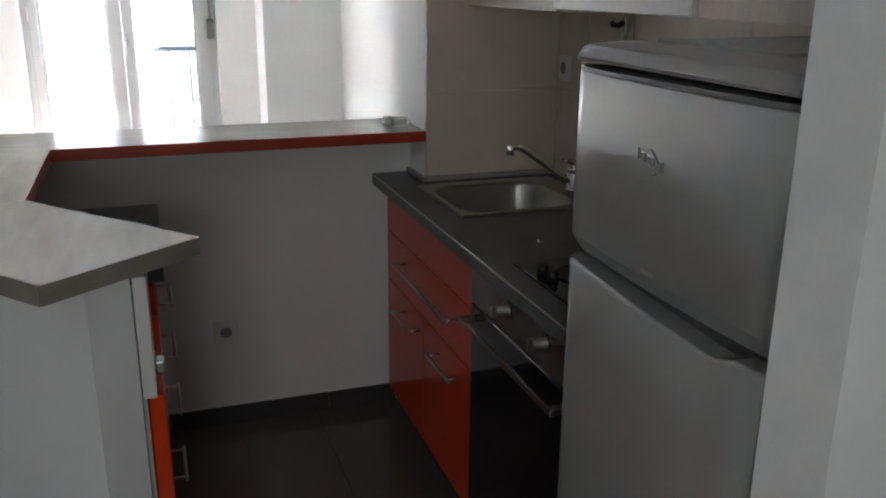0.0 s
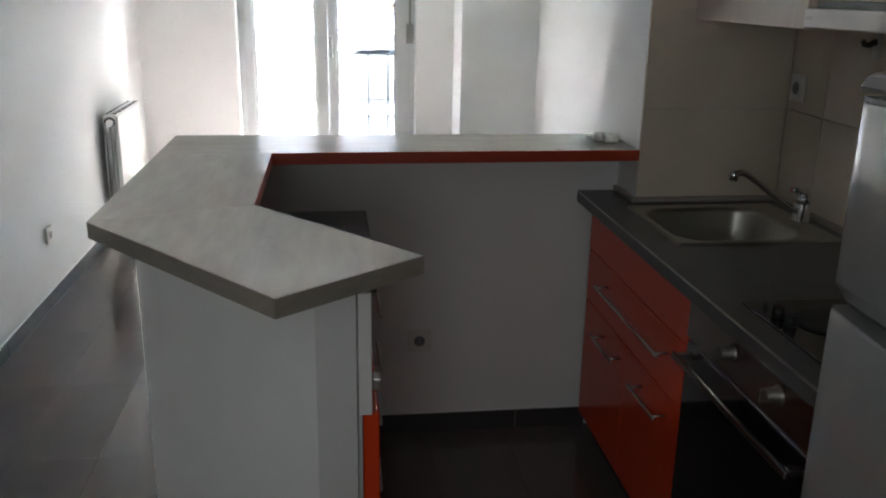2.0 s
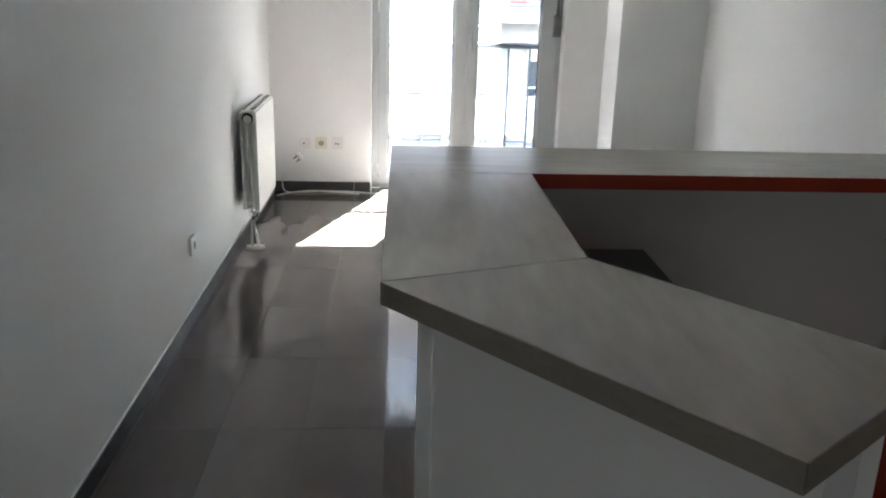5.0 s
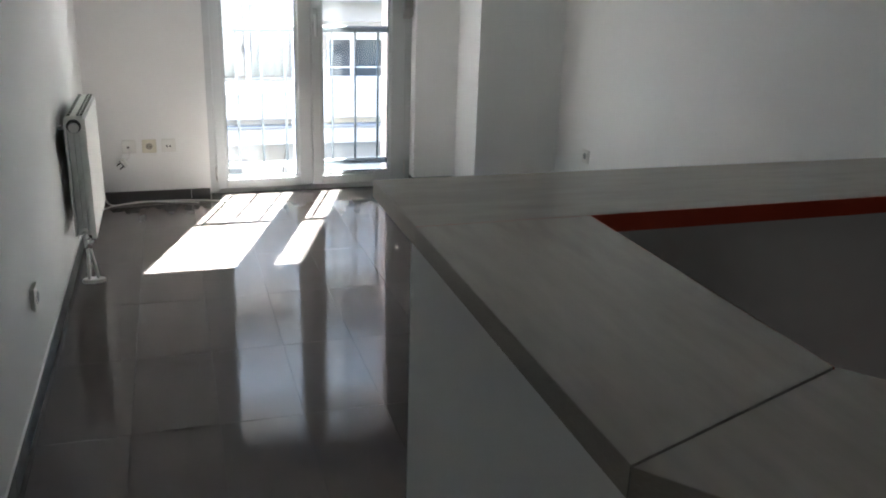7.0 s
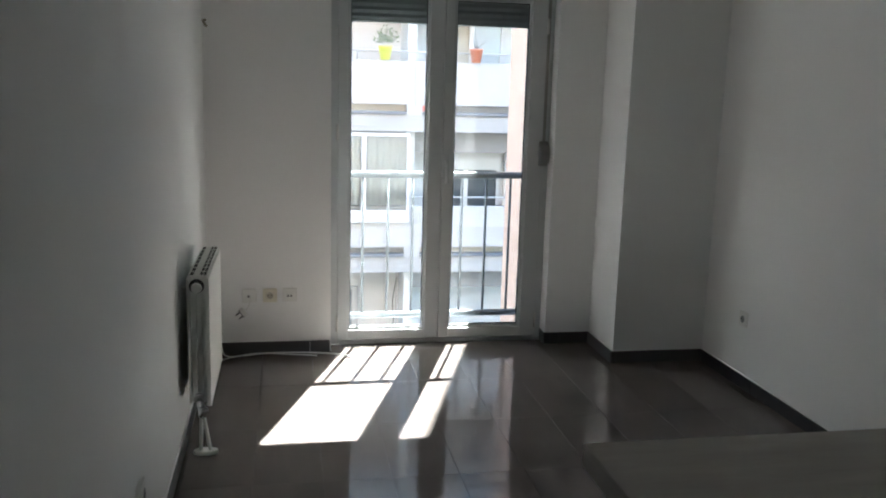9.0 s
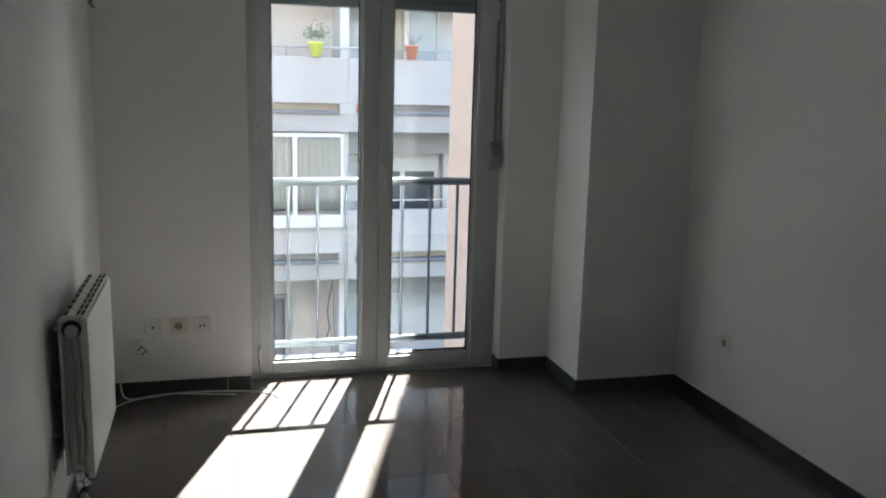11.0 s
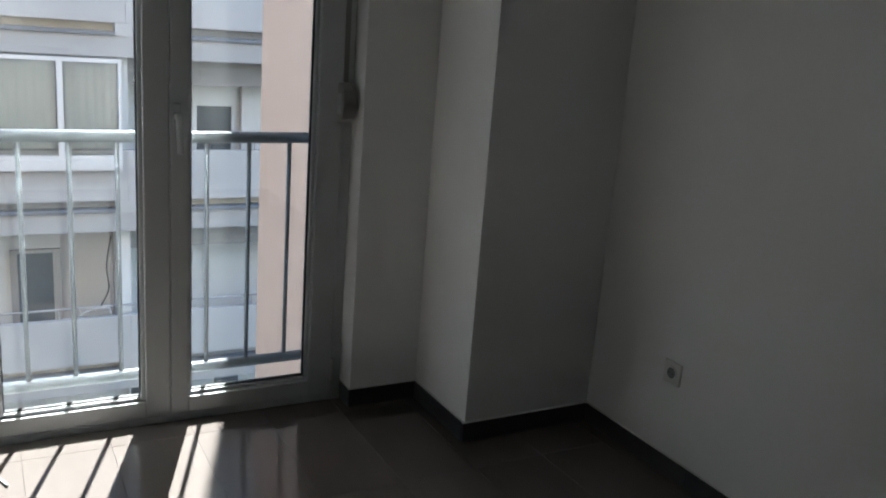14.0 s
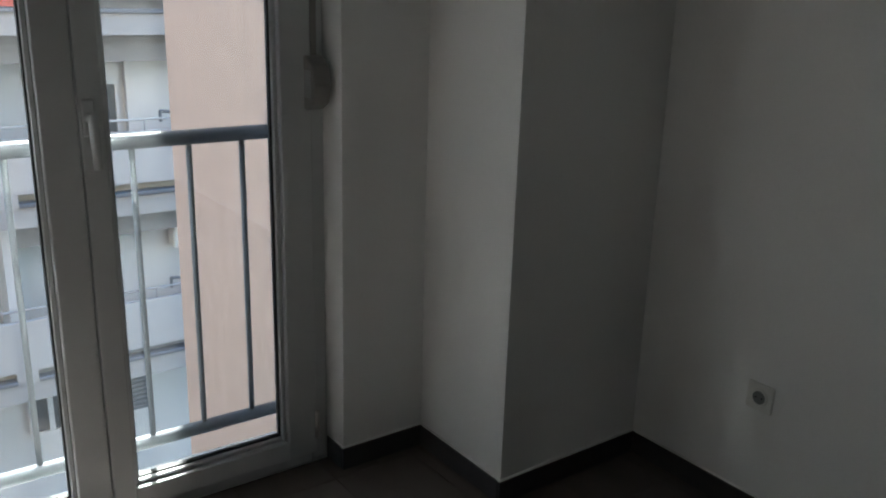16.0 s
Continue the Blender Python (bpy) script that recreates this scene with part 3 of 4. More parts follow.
def bar_piece(pts, red=(), material=M_BAR):
    """A laminate board with an edge band; red lists the sides banded orange."""
    board = part("board", prism(pts, ZB0, ZB1), material, bar)
    c = Vector((sum(p[0] for p in pts) / len(pts), sum(p[1] for p in pts) / len(pts)))
    for i in range(len(pts)):
        a, b2 = Vector(pts[i]), Vector(pts[(i + 1) % len(pts)])
        d = (b2 - a).normalized()
        nrm = Vector((d.y, -d.x))
        if nrm.dot((a + b2) / 2 - c) < 0:
            nrm = -nrm
        if i in red or i in edges:
            q = [a, b2, b2 + d * 0.0009 + nrm * 0.0016, a - d * 0.0009 + nrm * 0.0016]
            part("edge_band", prism([v2[:] for v2 in q], ZB0 + 0.0005, ZB1 - 0.0004), M_RED_EDGE if i in red else M_BAR_EDGE, board, "orange edge band" if i in red else "grey-brown edge band")


edges = (0, 3)
bar_piece([(0.891, -3.955), (0.8905, -4.2802), (2.355, -4.262), (2.355, -3.955)], red=(1,), material=M_BAR_LONG)
edges = (3,)
bar_piece([(0.8905, -4.2832), (1.2175, -4.2790), (1.218, -4.902), (0.888, -5.026)], red=(1,))
edges = (1, 2, 3)
bar_piece([(1.2205, -4.9052), (0.8885, -5.0295), (1.302, -5.521), (1.562, -5.312)])

gad = thing("adapter_plug", (2.305, -4.11, ZB1), "small white plug adapter lying on the bar top", "adapter")
part("body", box(2.280, 2.330, -4.140, -4.090, ZB1, ZB1 + 0.028, 0.006, 2), M_SOCKET, gad)
part("head", tube([(2.277, -4.115, ZB1 + 0.017), (2.250, -4.110, ZB1 + 0.017)], [0.016, 0.0165], 14), M_SOCKET, gad)
for dy in (-0.006, 0.006):
    part("pin", tube([(2.251, -4.110 + dy, ZB1 + 0.017), (2.229, -4.108 + dy, ZB1 + 0.017)], 0.003, 8), M_SATIN, gad)


# ---------------------------------------------------------------- kitchen, run along the east wall
def bar_handle(p0, p1, out, parent, r=0.0046, inset=0.016, reach=0.03):
    """A round bar from p0 to p1 on two posts that go back against out."""
    p0, p1, out = Vector(p0), Vector(p1), Vector(out)
    d = (p1 - p0).normalized()
    h = part("handle", tube([p0, p1], r, 10), M_SATIN, parent, "satin metal bar handle")
    for q in (p0 + d * inset, p1 - d * inset):
        part("post", tube([q, q - out * reach], r * 0.75, 8), M_SATIN, h)


XF = 2.25                                   # cabinet fronts
ZW0, ZW1 = 0.852, 0.890
base = thing("sink_cabinet", (2.5, -4.55, 0), "glossy orange base cabinet under the sink, bar handles", "kitchen cabinet", "kitchen base units")
cc = box(XF + 0.020, XK - 0.01, -4.985, -4.157, 0.10, 0.74)
for ya in (-4.985, -4.175):
    add_box(cc, XF + 0.020, XK - 0.01, ya, ya + 0.018, 0.7402, ZW0 - 0.001)
part("carcass", cc, M_CARCASS, base)
part("plinth", box(XF + 0.055, XF + 0.07, -4.985, -4.157, 0.0, 0.0985), M_BLACK, base)
for z0, z1 in ((0.712, 0.846), (0.535, 0.709)):
    d = part("drawer_front", box(XF, XF + 0.018, -4.982, -4.155, z0, z1, 0.002), M_ORANGE, base)
    if z0 < 0.6:
        bar_handle((2.213, -4.89, 0.645), (2.213, -4.35, 0.645), (-1, 0, 0), d, reach=0.037)
for ya, yb, ha, hb2 in ((-4.567, -4.155, -4.545 + 0.2, -4.545), (-4.982, -4.570, -4.705, -4.91)):
    d = part("cabinet_door", box(XF, XF + 0.018, ya, yb, 0.105, 0.532, 0.002), M_ORANGE, base)
    bar_handle((2.213, max(ha, hb2) if ya > -4.6 else ha, 0.475), (2.213, min(ha, hb2) if ya > -4.6 else hb2, 0.475), (-1, 0, 0), d, reach=0.037)

oven = thing("oven", (2.5, -5.28, 0), "built-in oven with steel panel, two knobs and black glass door", "oven", "kitchen base units")
YO0, YO1 = -5.588, -4.990
part("body", box(XF + 0.02, XK - 0.03, YO0, YO1, 0.10, ZW0 - 0.001), M_BLACK, oven)
part("plinth", box(XF + 0.055, XF + 0.07, YO0, YO1, 0.0, 0.0985), M_BLACK, oven)
part("control_panel", box(XF - 0.006, XF + 0.018, YO0, YO1, 0.742, 0.846, 0.002), M_STEEL, oven, "brushed steel control panel")
for ky in (-5.23, -5.43):
    kb = tube([(XF - 0.007, ky, 0.805), (XF - 0.012, ky, 0.805), (XF - 0.014, ky, 0.805), (XF - 0.040, ky, 0.805)], [0.021, 0.021, 0.0155, 0.0145], 20)
    add_box(kb, XF - 0.050, XF - 0.030, ky - 0.0035, ky + 0.0035, 0.791, 0.819, 0.002)
    part("knob", kb, M_STEEL, oven, "satin metal oven knob")
odoor = part("oven_door", box(XF - 0.004, XF + 0.018, YO0, YO1, 0.125, 0.735, 0.003), M_BLACKGLASS, oven, "black glass oven door")
hb = box(XF - 0.047, XF - 0.037, YO0 + 0.04, YO1 - 0.012, 0.694, 0.710, 0.003, 2)
for hy in (YO0 + 0.045, YO1 - 0.035):
    add_box(hb, XF - 0.036, XF - 0.0045, hy, hy + 0.018, 0.694, 0.710, 0.002)
part("handle", hb, M_STEEL, odoor, "flat steel oven handle")

# worktop with the sink cut-out
wt = bmesh.new()
SX0, SX1, SY0, SY1 = 2.335, 2.735, -4.695, -4.335
for a, b, c, d in ((2.222, SX0, -5.61, -4.062), (SX1, XK - 0.002, -5.61, -4.2395), (SX0, SX1, SY1, -4.2395), (SX0, SX1, -5.61, SY0), (SX0, 2.361, -4.2395, -4.062)):
    add_box(wt, a, b, c, d, ZW0, ZW1)
bmesh.ops.remove_doubles(wt, verts=wt.verts, dist=0.0004)
worktop = solid("worktop", wt, M_WORKTOP, (2.5, -4.8, ZW0), "dark slate-grey laminate worktop with an added highlight strip in front", "worktop")
# metal strip added to imitate the highlight on the rounded front edge
part("front_edge", box(2.2195, 2.2245, -5.61, -4.064, ZW1 - 0.0045, ZW1 + 0.0007, 0.0022, 2), M_SATIN, worktop, "thin metal strip standing in for the edge highlight")
up = box(XK - 0.016, XK - 0.001, -5.61, -4.256, ZW1 + 0.0003, ZW1 + 0.018, 0.003)
add_box(up, 2.360, XK - 0.016, -4.256, -4.2395, ZW1 + 0.0003, ZW1 + 0.018, 0.003)
add_box(up, 2.346, 2.360, -4.256, -4.063, ZW1 + 0.0003, ZW1 + 0.018, 0.003)
part("upstand", up, M_UPSTAND, worktop, "pale grey-beige upstand strip")

# sink: rim, bowl
sink = thing("sink", (2.53, -4.52, 0.75), "inset stainless steel kitchen sink with a rounded bowl", "sink")


def round_rect(x0, x1, y0, y1, r, n=6):
    out = []
    for cx, cy, a0 in ((x1 - r, y1 - r, 0), (x0 + r, y1 - r, 90), (x0 + r, y0 + r, 180), (x1 - r, y0 + r, 270)):
        out += [(cx + r * math.cos(radians(a0 + 90 * k / n)), cy + r * math.sin(radians(a0 + 90 * k / n))) for k in range(n + 1)]
    return out


bm = bmesh.new()
loops = []
profile = [(2.310, 2.790, -4.722, -4.305, 0.012, ZW1 + 0.0006), (2.3150, 2.787, -4.719, -4.308, 0.012, ZW1 + 0.0065),
           (2.330, 2.72, -4.700, -4.330, 0.085, ZW1 + 0.0045), (2.336, 2.714, -4.694, -4.336, 0.084, ZW1 + 0.003),
           (2.341, 2.709, -4.689, -4.341, 0.083, ZW1 - 0.003), (2.344, 2.706, -4.686, -4.344, 0.082, ZW1 - 0.012),
           (2.354, 2.696, -4.676, -4.354, 0.08, ZW1 - 0.105), (2.360, 2.690, -4.670, -4.360, 0.078, ZW1 - 0.125),
           (2.374, 2.676, -4.656, -4.374, 0.07, ZW1 - 0.141), (2.395, 2.655, -4.635, -4.395, 0.06, ZW1 - 0.147)]
for x0, x1, y0, y1, r, z in profile:
    loops.append([bm.verts.new((x, y, z)) for x, y in round_rect(x0, x1, y0, y1, r)])
for k, (la, lb) in enumerate(zip(loops, loops[1:])):
    for i in range(len(la)):
        f = bm.faces.new((la[i], la[(i + 1) % len(la)], lb[(i + 1) % len(la)], lb[i]))
        f.smooth = k > 1
bm.faces.new(loops[-1])
bmesh.ops.recalc_face_normals(bm, faces=bm.faces)
part("bowl", bm, M_SINK, sink)
part("drain", tube([(2.52, -4.52, ZW1 - 0.1468), (2.52, -4.52, ZW1 - 0.143)], [0.038, 0.034], 20), M_CHROME, sink)
tap = thing("kitchen_tap", (2.765, -4.50, ZW1), "chrome single-lever kitchen tap with a long swan spout", "tap")
part("body", tube([(2.776, -4.518, ZW1 + 0.005), (2.776, -4.518, ZW1 + 0.010), (2.776, -4.518, ZW1 + 0.011), (2.776, -4.518, ZW1 + 0.058), (2.776, -4.518, ZW1 + 0.062)], [0.0275, 0.0275, 0.024, 0.0235, 0.021], 24), M_CHROME, tap)
part("lever", tube([(2.776, -4.518, ZW1 + 0.0625), (2.776, -4.518, ZW1 + 0.084), (2.774, -4.519, ZW1 + 0.090), (2.760, -4.522, ZW1 + 0.097), (2.728, -4.530, ZW1 + 0.104)], [0.0225, 0.0235, 0.019, 0.010, 0.007], 16), M_CHROME, tap)
part("spout", tube(curve_points([(2.762, -4.521, ZW1 + 0.033), (2.70, -4.528, ZW1 + 0.070), (2.62, -4.538, ZW1 + 0.126), (2.568, -4.545, ZW1 + 0.158), (2.535, -4.55, ZW1 + 0.156)], 7), 0.0095, 12), M_CHROME, tap)
part("aerator", tube([(2.537, -4.5495, ZW1 + 0.168), (2.533, -4.5505, ZW1 + 0.138)], 0.0125, 14), M_CHROME, tap)

hob = thing("hob", (2.53, -5.38, ZW1), "black glass two-zone hob set in the worktop", "hob")
part("plate", box(2.282, 2.79, -5.585, -5.165, ZW1 + 0.0004, ZW1 + 0.007, 0.002), M_BLACKGLASS, hob)
for hx, hy, hr in ((2.41, -5.30, 0.075), (2.64, -5.42, 0.09)):
    part("hotplate", tube([(hx, hy, ZW1 + 0.0072), (hx, hy, ZW1 + 0.012), (hx, hy, ZW1 + 0.0125)], [hr, hr, hr * 0.96], 28), M_BLACK, hob, "matt black hotplate disc")
for ky in (-5.26, -5.31):
    part("knob", tube([(2.315, ky + 0.0, ZW1 + 0.0072), (2.315, ky, ZW1 + 0.03)], [0.014, 0.012], 12), M_BLACK, hob)

# fridge
fz = thing("fridge", (2.48, -5.9, 0), "silver two-door fridge freezer with recessed grips", "fridge")
FY0, FY1, FX = -6.162, -5.632, 2.176
part("cabinet", box(FX + 0.055, 2.79, FY0 + 0.002, FY1 - 0.002, 0.03, 1.405, 0.004), M_FRIDGE, fz)


def fridge_door(zlo, zhi, grip_low):
    """A door panel with rounded edges and a wavy grip hollow at one end."""
    b = bmesh.new()
    n = 28
    cols = []
    for i in range(n + 1):
        u = i / n
        y = FY1 + (FY0 - FY1) * u
        wave = 0.014 * min(max((u - 0.08) / 0.68, 0), 1) * min(max((0.90 - u) / 0.07, 0), 1)
        bulge = 0.010 * math.sin(math.pi * u)
        lo, hi = (zlo, zhi) if grip_low else (zlo, zhi - wave)
        x = FX - bulge + (0.010 if i in (0, n) else 0)
        e = 0.003 if grip_low else 0.006
        ring = [(FX + 0.052, lo), (x + 0.008, lo), (x, lo + 0.012), (x, hi - e), (x + e * 0.66, hi), (FX + 0.052, hi)]
        if grip_low:
            ring[:3] = [(FX + 0.052, lo - 0.020), (x + 0.022, lo - 0.020), (x, lo + 0.012)]
        cols.append([b.verts.new((px, y, pz)) for px, pz in ring])
    for ca, cb2 in zip(cols, cols[1:]):
        for k in range(6):
            f = b.faces.new((ca[k], ca[(k + 1) % 6], cb2[(k + 1) % 6], cb2[k]))
            f.smooth = k in ((2, 3) if grip_low else (1, 2, 3))
    b.faces.new(cols[0][::-1]), b.faces.new(cols[-1])
    bmesh.ops.recalc_face_normals(b, faces=b.faces)
    return b


up_door = part("freezer_door", fridge_door(1.103, 1.394, True), M_FRIDGE, fz)
part("fridge_door", fridge_door(0.085, 1.069, False), M_FRIDGE, fz)
part("grip_recess", box(FX + 0.034, FX + 0.054, FY0 + 0.01, FY1 - 0.01, 1.03, 1.0825), M_GRIP, fz, "dark recessed grip between the doors")
part("foot_panel", box(FX + 0.06, FX + 0.075, FY0 + 0.01, FY1 - 0.01, 0.0, 0.08), M_BLACK, fz)
tp = bmesh.new()
prof = [(FX + 0.001, 1.410), (FX - 0.001, 1.413), (FX + 0.014, 1.434), (FX + 0.09, 1.439), (2.60, 1.443), (2.79, 1.443), (2.79, 1.4055), (FX + 0.04, 1.4055)]
ra = [tp.verts.new((x, FY1 + 0.002, z)) for x, z in prof]
rb = [tp.verts.new((x, FY0 - 0.002, z)) for x, z in prof]
for i in range(len(prof)):
    j = (i + 1) % len(prof)
    tp.faces.new((ra[i], ra[j], rb[j], rb[i]))
tp.faces.new(ra[::-1]), tp.faces.new(rb)
bmesh.ops.recalc_face_normals(tp, faces=tp.faces)
bmesh.ops.bevel(tp, geom=list(tp.edges), offset=0.003, segments=2, affect="EDGES")
cap = [(FX + 0.001 - 0.010 * math.sin(math.pi * k / 14) + (0.009 if k in (0, 14) else 0), FY1 + (FY0 - FY1) * k / 14) for k in range(15)]
part("door_cap", prism(cap + [(FX + 0.05, FY0), (FX + 0.05, FY1)], 1.3945, 1.4015), M_GRIP_LIGHT, up_door, "grey cap strip on the door")
part("lid", tp, M_FRIDGE_TOP, fz, "grey plastic fridge lid")
part("lid_inset", prism([(FX + 0.12, FY1 - 0.05), (FX + 0.12, FY0 + 0.16), (2.72, FY0 + 0.16), (2.72, FY1 - 0.05)], 1.4375, 1.4448, 0.0008), M_FRIDGE_TOP, fz)
# badge drawn as plain bars
bd = bmesh.new()
for k, (dy, dz, h) in enumerate(((0.026, 0.005, 0.018), (0.019, 0.003, 0.010), (0.012, 0.001, 0.014), (0.005, -0.001, 0.008), (-0.002, -0.003, 0.012), (-0.009, -0.004, 0.010), (-0.016, -0.005, 0.009), (-0.023, -0.006, 0.016))):
    add_box(bd, FX - 0.0125, FX - 0.0095, -5.895 + 1.3 * dy - 0.0015, -5.895 + 1.3 * dy + 0.0015, 1.290 + 0.9 * dz - h * 0.45, 1.290 + 0.9 * dz + h * 0.45, 0.0004)
add_tube(bd, [(FX - 0.0115, -5.898 + 0.015 * math.cos(a), 1.288 + 0.015 * math.sin(a) + 0.5 * (0.015 * math.cos(a))) for a in (radians(60 + 200 * k / 16) for k in range(17))], 0.0016, 6)
part("badge", bd, M_GRIP_LIGHT, up_door, "small dark metal badge")
part("temperature_mark", box(FX - 0.0125, FX - 0.011, -5.925, -5.895, 1.121, 1.129), M_FRIDGE_TOP, up_door)

# wall units and hood
XU = 2.505


def wall_unit(y0, y1, z0, z1, label):
    u = thing("wall_cabinet", (2.67, (y0 + y1) / 2, z0), label, "wall cabinet", "kitchen wall units")
    part("carcass", box(XU + 0.019, XK - 0.002, y0 + 0.001, y1 - 0.001, z0, z1, 0.001), M_BIRCH, u)
    part("cabinet_door", box(XU, XU + 0.0185, y0 + 0.002, y1 - 0.002, z0 + 0.001, z1 - 0.001, 0.0015), M_BIRCH, u)
    return u


wall_unit(-4.882, -4.2400, 1.462, 2.15, "pale wood wall cabinet, closed, above the sink")
wall_unit(-5.484, -4.884, 1.530, 2.15, "pale wood wall cabinet above the slim hood")
wall_unit(-6.19, -5.486, 1.468, 2.15, "pale wood wall cabinet above the fridge")
hd = thing("cooker_hood", (2.67, -5.18, 1.47), "slim white pull-out cooker hood under a cabinet", "cooker hood")
part("front_strip", box(XU - 0.012, XU + 0.018, -5.482, -4.886, 1.470, 1.512, 0.003), M_HOODW, hd)
part("body", box(XU + 0.018, XK - 0.01, -5.480, -4.888, 1.476, 1.5285), M_SHUTTER, hd)
part("badge", box(XU - 0.0132, XU - 0.0122, -4.925, -4.898, 1.487, 1.494), M_SATIN, hd)
# hook on the tiles
hk = thing("wall_hook", (XK, -4.66, 1.40), "white oval hook plate with a dark hook on tiles", "hook")
hp = bmesh.new()
add_tube(hp, [(XK - 0.0005, 0, 0), (XK - 0.006, 0, 0), (XK - 0.008, 0, 0)], [0.02, 0.02, 0.016], 20)
for q in hp.verts:
    q.co = Vector((q.co.x, -4.662 + q.co.y * 0.75, 1.418 + q.co.z * 2.1))
part("plate", hp, M_SOCKET, hk)
part("hook", tube([(XK - 0.008, -4.662, 1.424), (XK - 0.028, -4.662, 1.416), (XK - 0.040, -4.662, 1.418), (XK - 0.046, -4.662, 1.428)], [0.009, 0.008, 0.0075, 0.006], 10), M_GRIP, hk, "dark metal hook")

# ---------------------------------------------------------------- kitchen, run behind the bar
du = thing("drawer_cabinet", (1.28, -4.7, 0), "orange drawer cabinet behind the bar, four bar handles", "kitchen cabinet", "kitchen base units")
part("carcass", box(1.075, 1.452, -4.925, -4.305, 0.10, ZW0 - 0.001), M_CARCASS, du)
part("plinth", box(1.40, 1.415, -4.925, -4.305, 0, 0.0985), M_BLACK, du)
for z0, z1, hz in ((0.705, 0.846, 0.778), (0.535, 0.702, 0.637), (0.350, 0.532, 0.487), (0.105, 0.347, 0.297)):
    d = part("drawer_front", box(1.4535, 1.471, -4.922, -4.50, z0, z1, 0.002), M_ORANGE, du)
    bar_handle((1.505, -4.89, hz), (1.505, -4.715, hz), (1, 0, 0), d, reach=0.034)
part("side_front", box(1.4535, 1.471, -4.497, -4.307, 0.105, 0.846, 0.002), M_ORANGE, du)
solid("worktop", box(1.074, 1.495, -4.925, -4.295, ZW0, ZW1, 0.002), M_WORKTOP, (1.28, -4.5, ZW0), "dark slate-grey worktop in the corner behind the bar", "worktop")
cu = thing("corner_cabinet", (1.40, -5.1, 0), "narrow white corner unit with an orange lower door", "kitchen cabinet", "kitchen base units")
part("carcass", prism([(1.12, -4.9285), (1.443, -4.9285), (1.443, -5.386)], 0.10, 0.777), M_CARCASS, cu)
part("upper_panel", box(1.4365, 1.462, -5.386, -5.215, 0.7775, 1.02, 0.002), M_HOODW, cu)
cd = part("cabinet_door", box(1.4445, 1.476, -5.372, -4.93, 0.105, 0.775, 0.003), M_ORANGE, cu)
part("latch", box(1.4625, 1.480, -5.372, -5.340, 0.820, 0.846, 0.004, 2), M_SATIN, cd, "satin metal latch above the door")

# ---------------------------------------------------------------- outside
structure("ground", box(-400, 400, 0.2, 800, -9.3, -9.0), M_ASPHALT, "asphalt street far below the balcony", "ground")
wing = thing("neighbouring_wing", (4.4, 1.3, -9), "pink stucco side wing projecting beside the balcony", "building")
part("wall", box(2.44, 6.5, 0.22, 2.53, -9.0, 9.0), M_PINK, wing)
part("roof", box(2.30, 6.6, 0.22, 2.6, 9.001, 9.15), M_CONC, wing)
own = thing("own_facade", (-4, 0.2, -9), "pink stucco outer wall of the apartment house", "building")
part("wall", box(-22, DL - 0.001, 0.1755, 0.195, -9.0, -0.2), M_PINK, own)
part("wall", box(-22, -0.2, 0.1755, 0.195, -0.199, 9.0), M_PINK, own)
part("wall", box(-0.199, 2.3, 0.1755, 0.195, ZC + 0.2, 9.0), M_PINK, own)

fac = thing("apartment_building", (3, 12, -9), "pale grey apartment house with stacked loggias across the street", "building")
# FX0: unseen left stretch, added to keep low sky light off the east wall
FX0, FX1, STOREY = -22.0, 15.0, 2.72
YF = 11.0
part("back_wall", box(FX0, FX1, 12.35, 12.6, -9, 10.2), M_LOGGIA, fac)
part("roof", box(FX0 - 0.2, FX1 + 0.2, YF - 0.3, 20, 10.21, 10.5), M_CONC, fac)
part("end_wall", box(FX0 - 0.2, FX0 - 0.001, YF, 20, -9, 10.2), M_CONC, fac)
part("end_wall", box(FX1 + 0.001, FX1 + 0.2, YF, 20, -9, 10.2), M_CONC, fac)


def facade_window(x0, x1, z0, z1, y, mull, material=M_CURTAIN):
    """A white framed window in the plane y, with panes behind its frame."""
    b = bmesh.new()
    e = 0.06
    xs = [x0] + mull + [x1]
    add_box(b, x0, x1, y - 0.05, y + 0.02, z1 - e, z1)
    add_box(b, x0, x1, y - 0.05, y + 0.02, z0, z0 + e)
    for q in xs:
        qa, qb = max(x0, q - e * 0.7), min(x1, q + e * 0.7)
        add_box(b, qa, qb, y - 0.0505, y + 0.0205, z0 + e, z1 - e)
    wd = part("window", b, M_WINWHITE, fac)
    for a, c in zip(xs, xs[1:]):
        m = material.pop(0) if isinstance(material, list) else material
        pane = part("pane", box(a + 0.03, c - 0.03, y - 0.005, y + 0.005, z0 + e * 0.5, z1 - e * 0.5), m, wd)
        pane.visible_shadow = m is not M_LOGGIAGLASS
    return wd


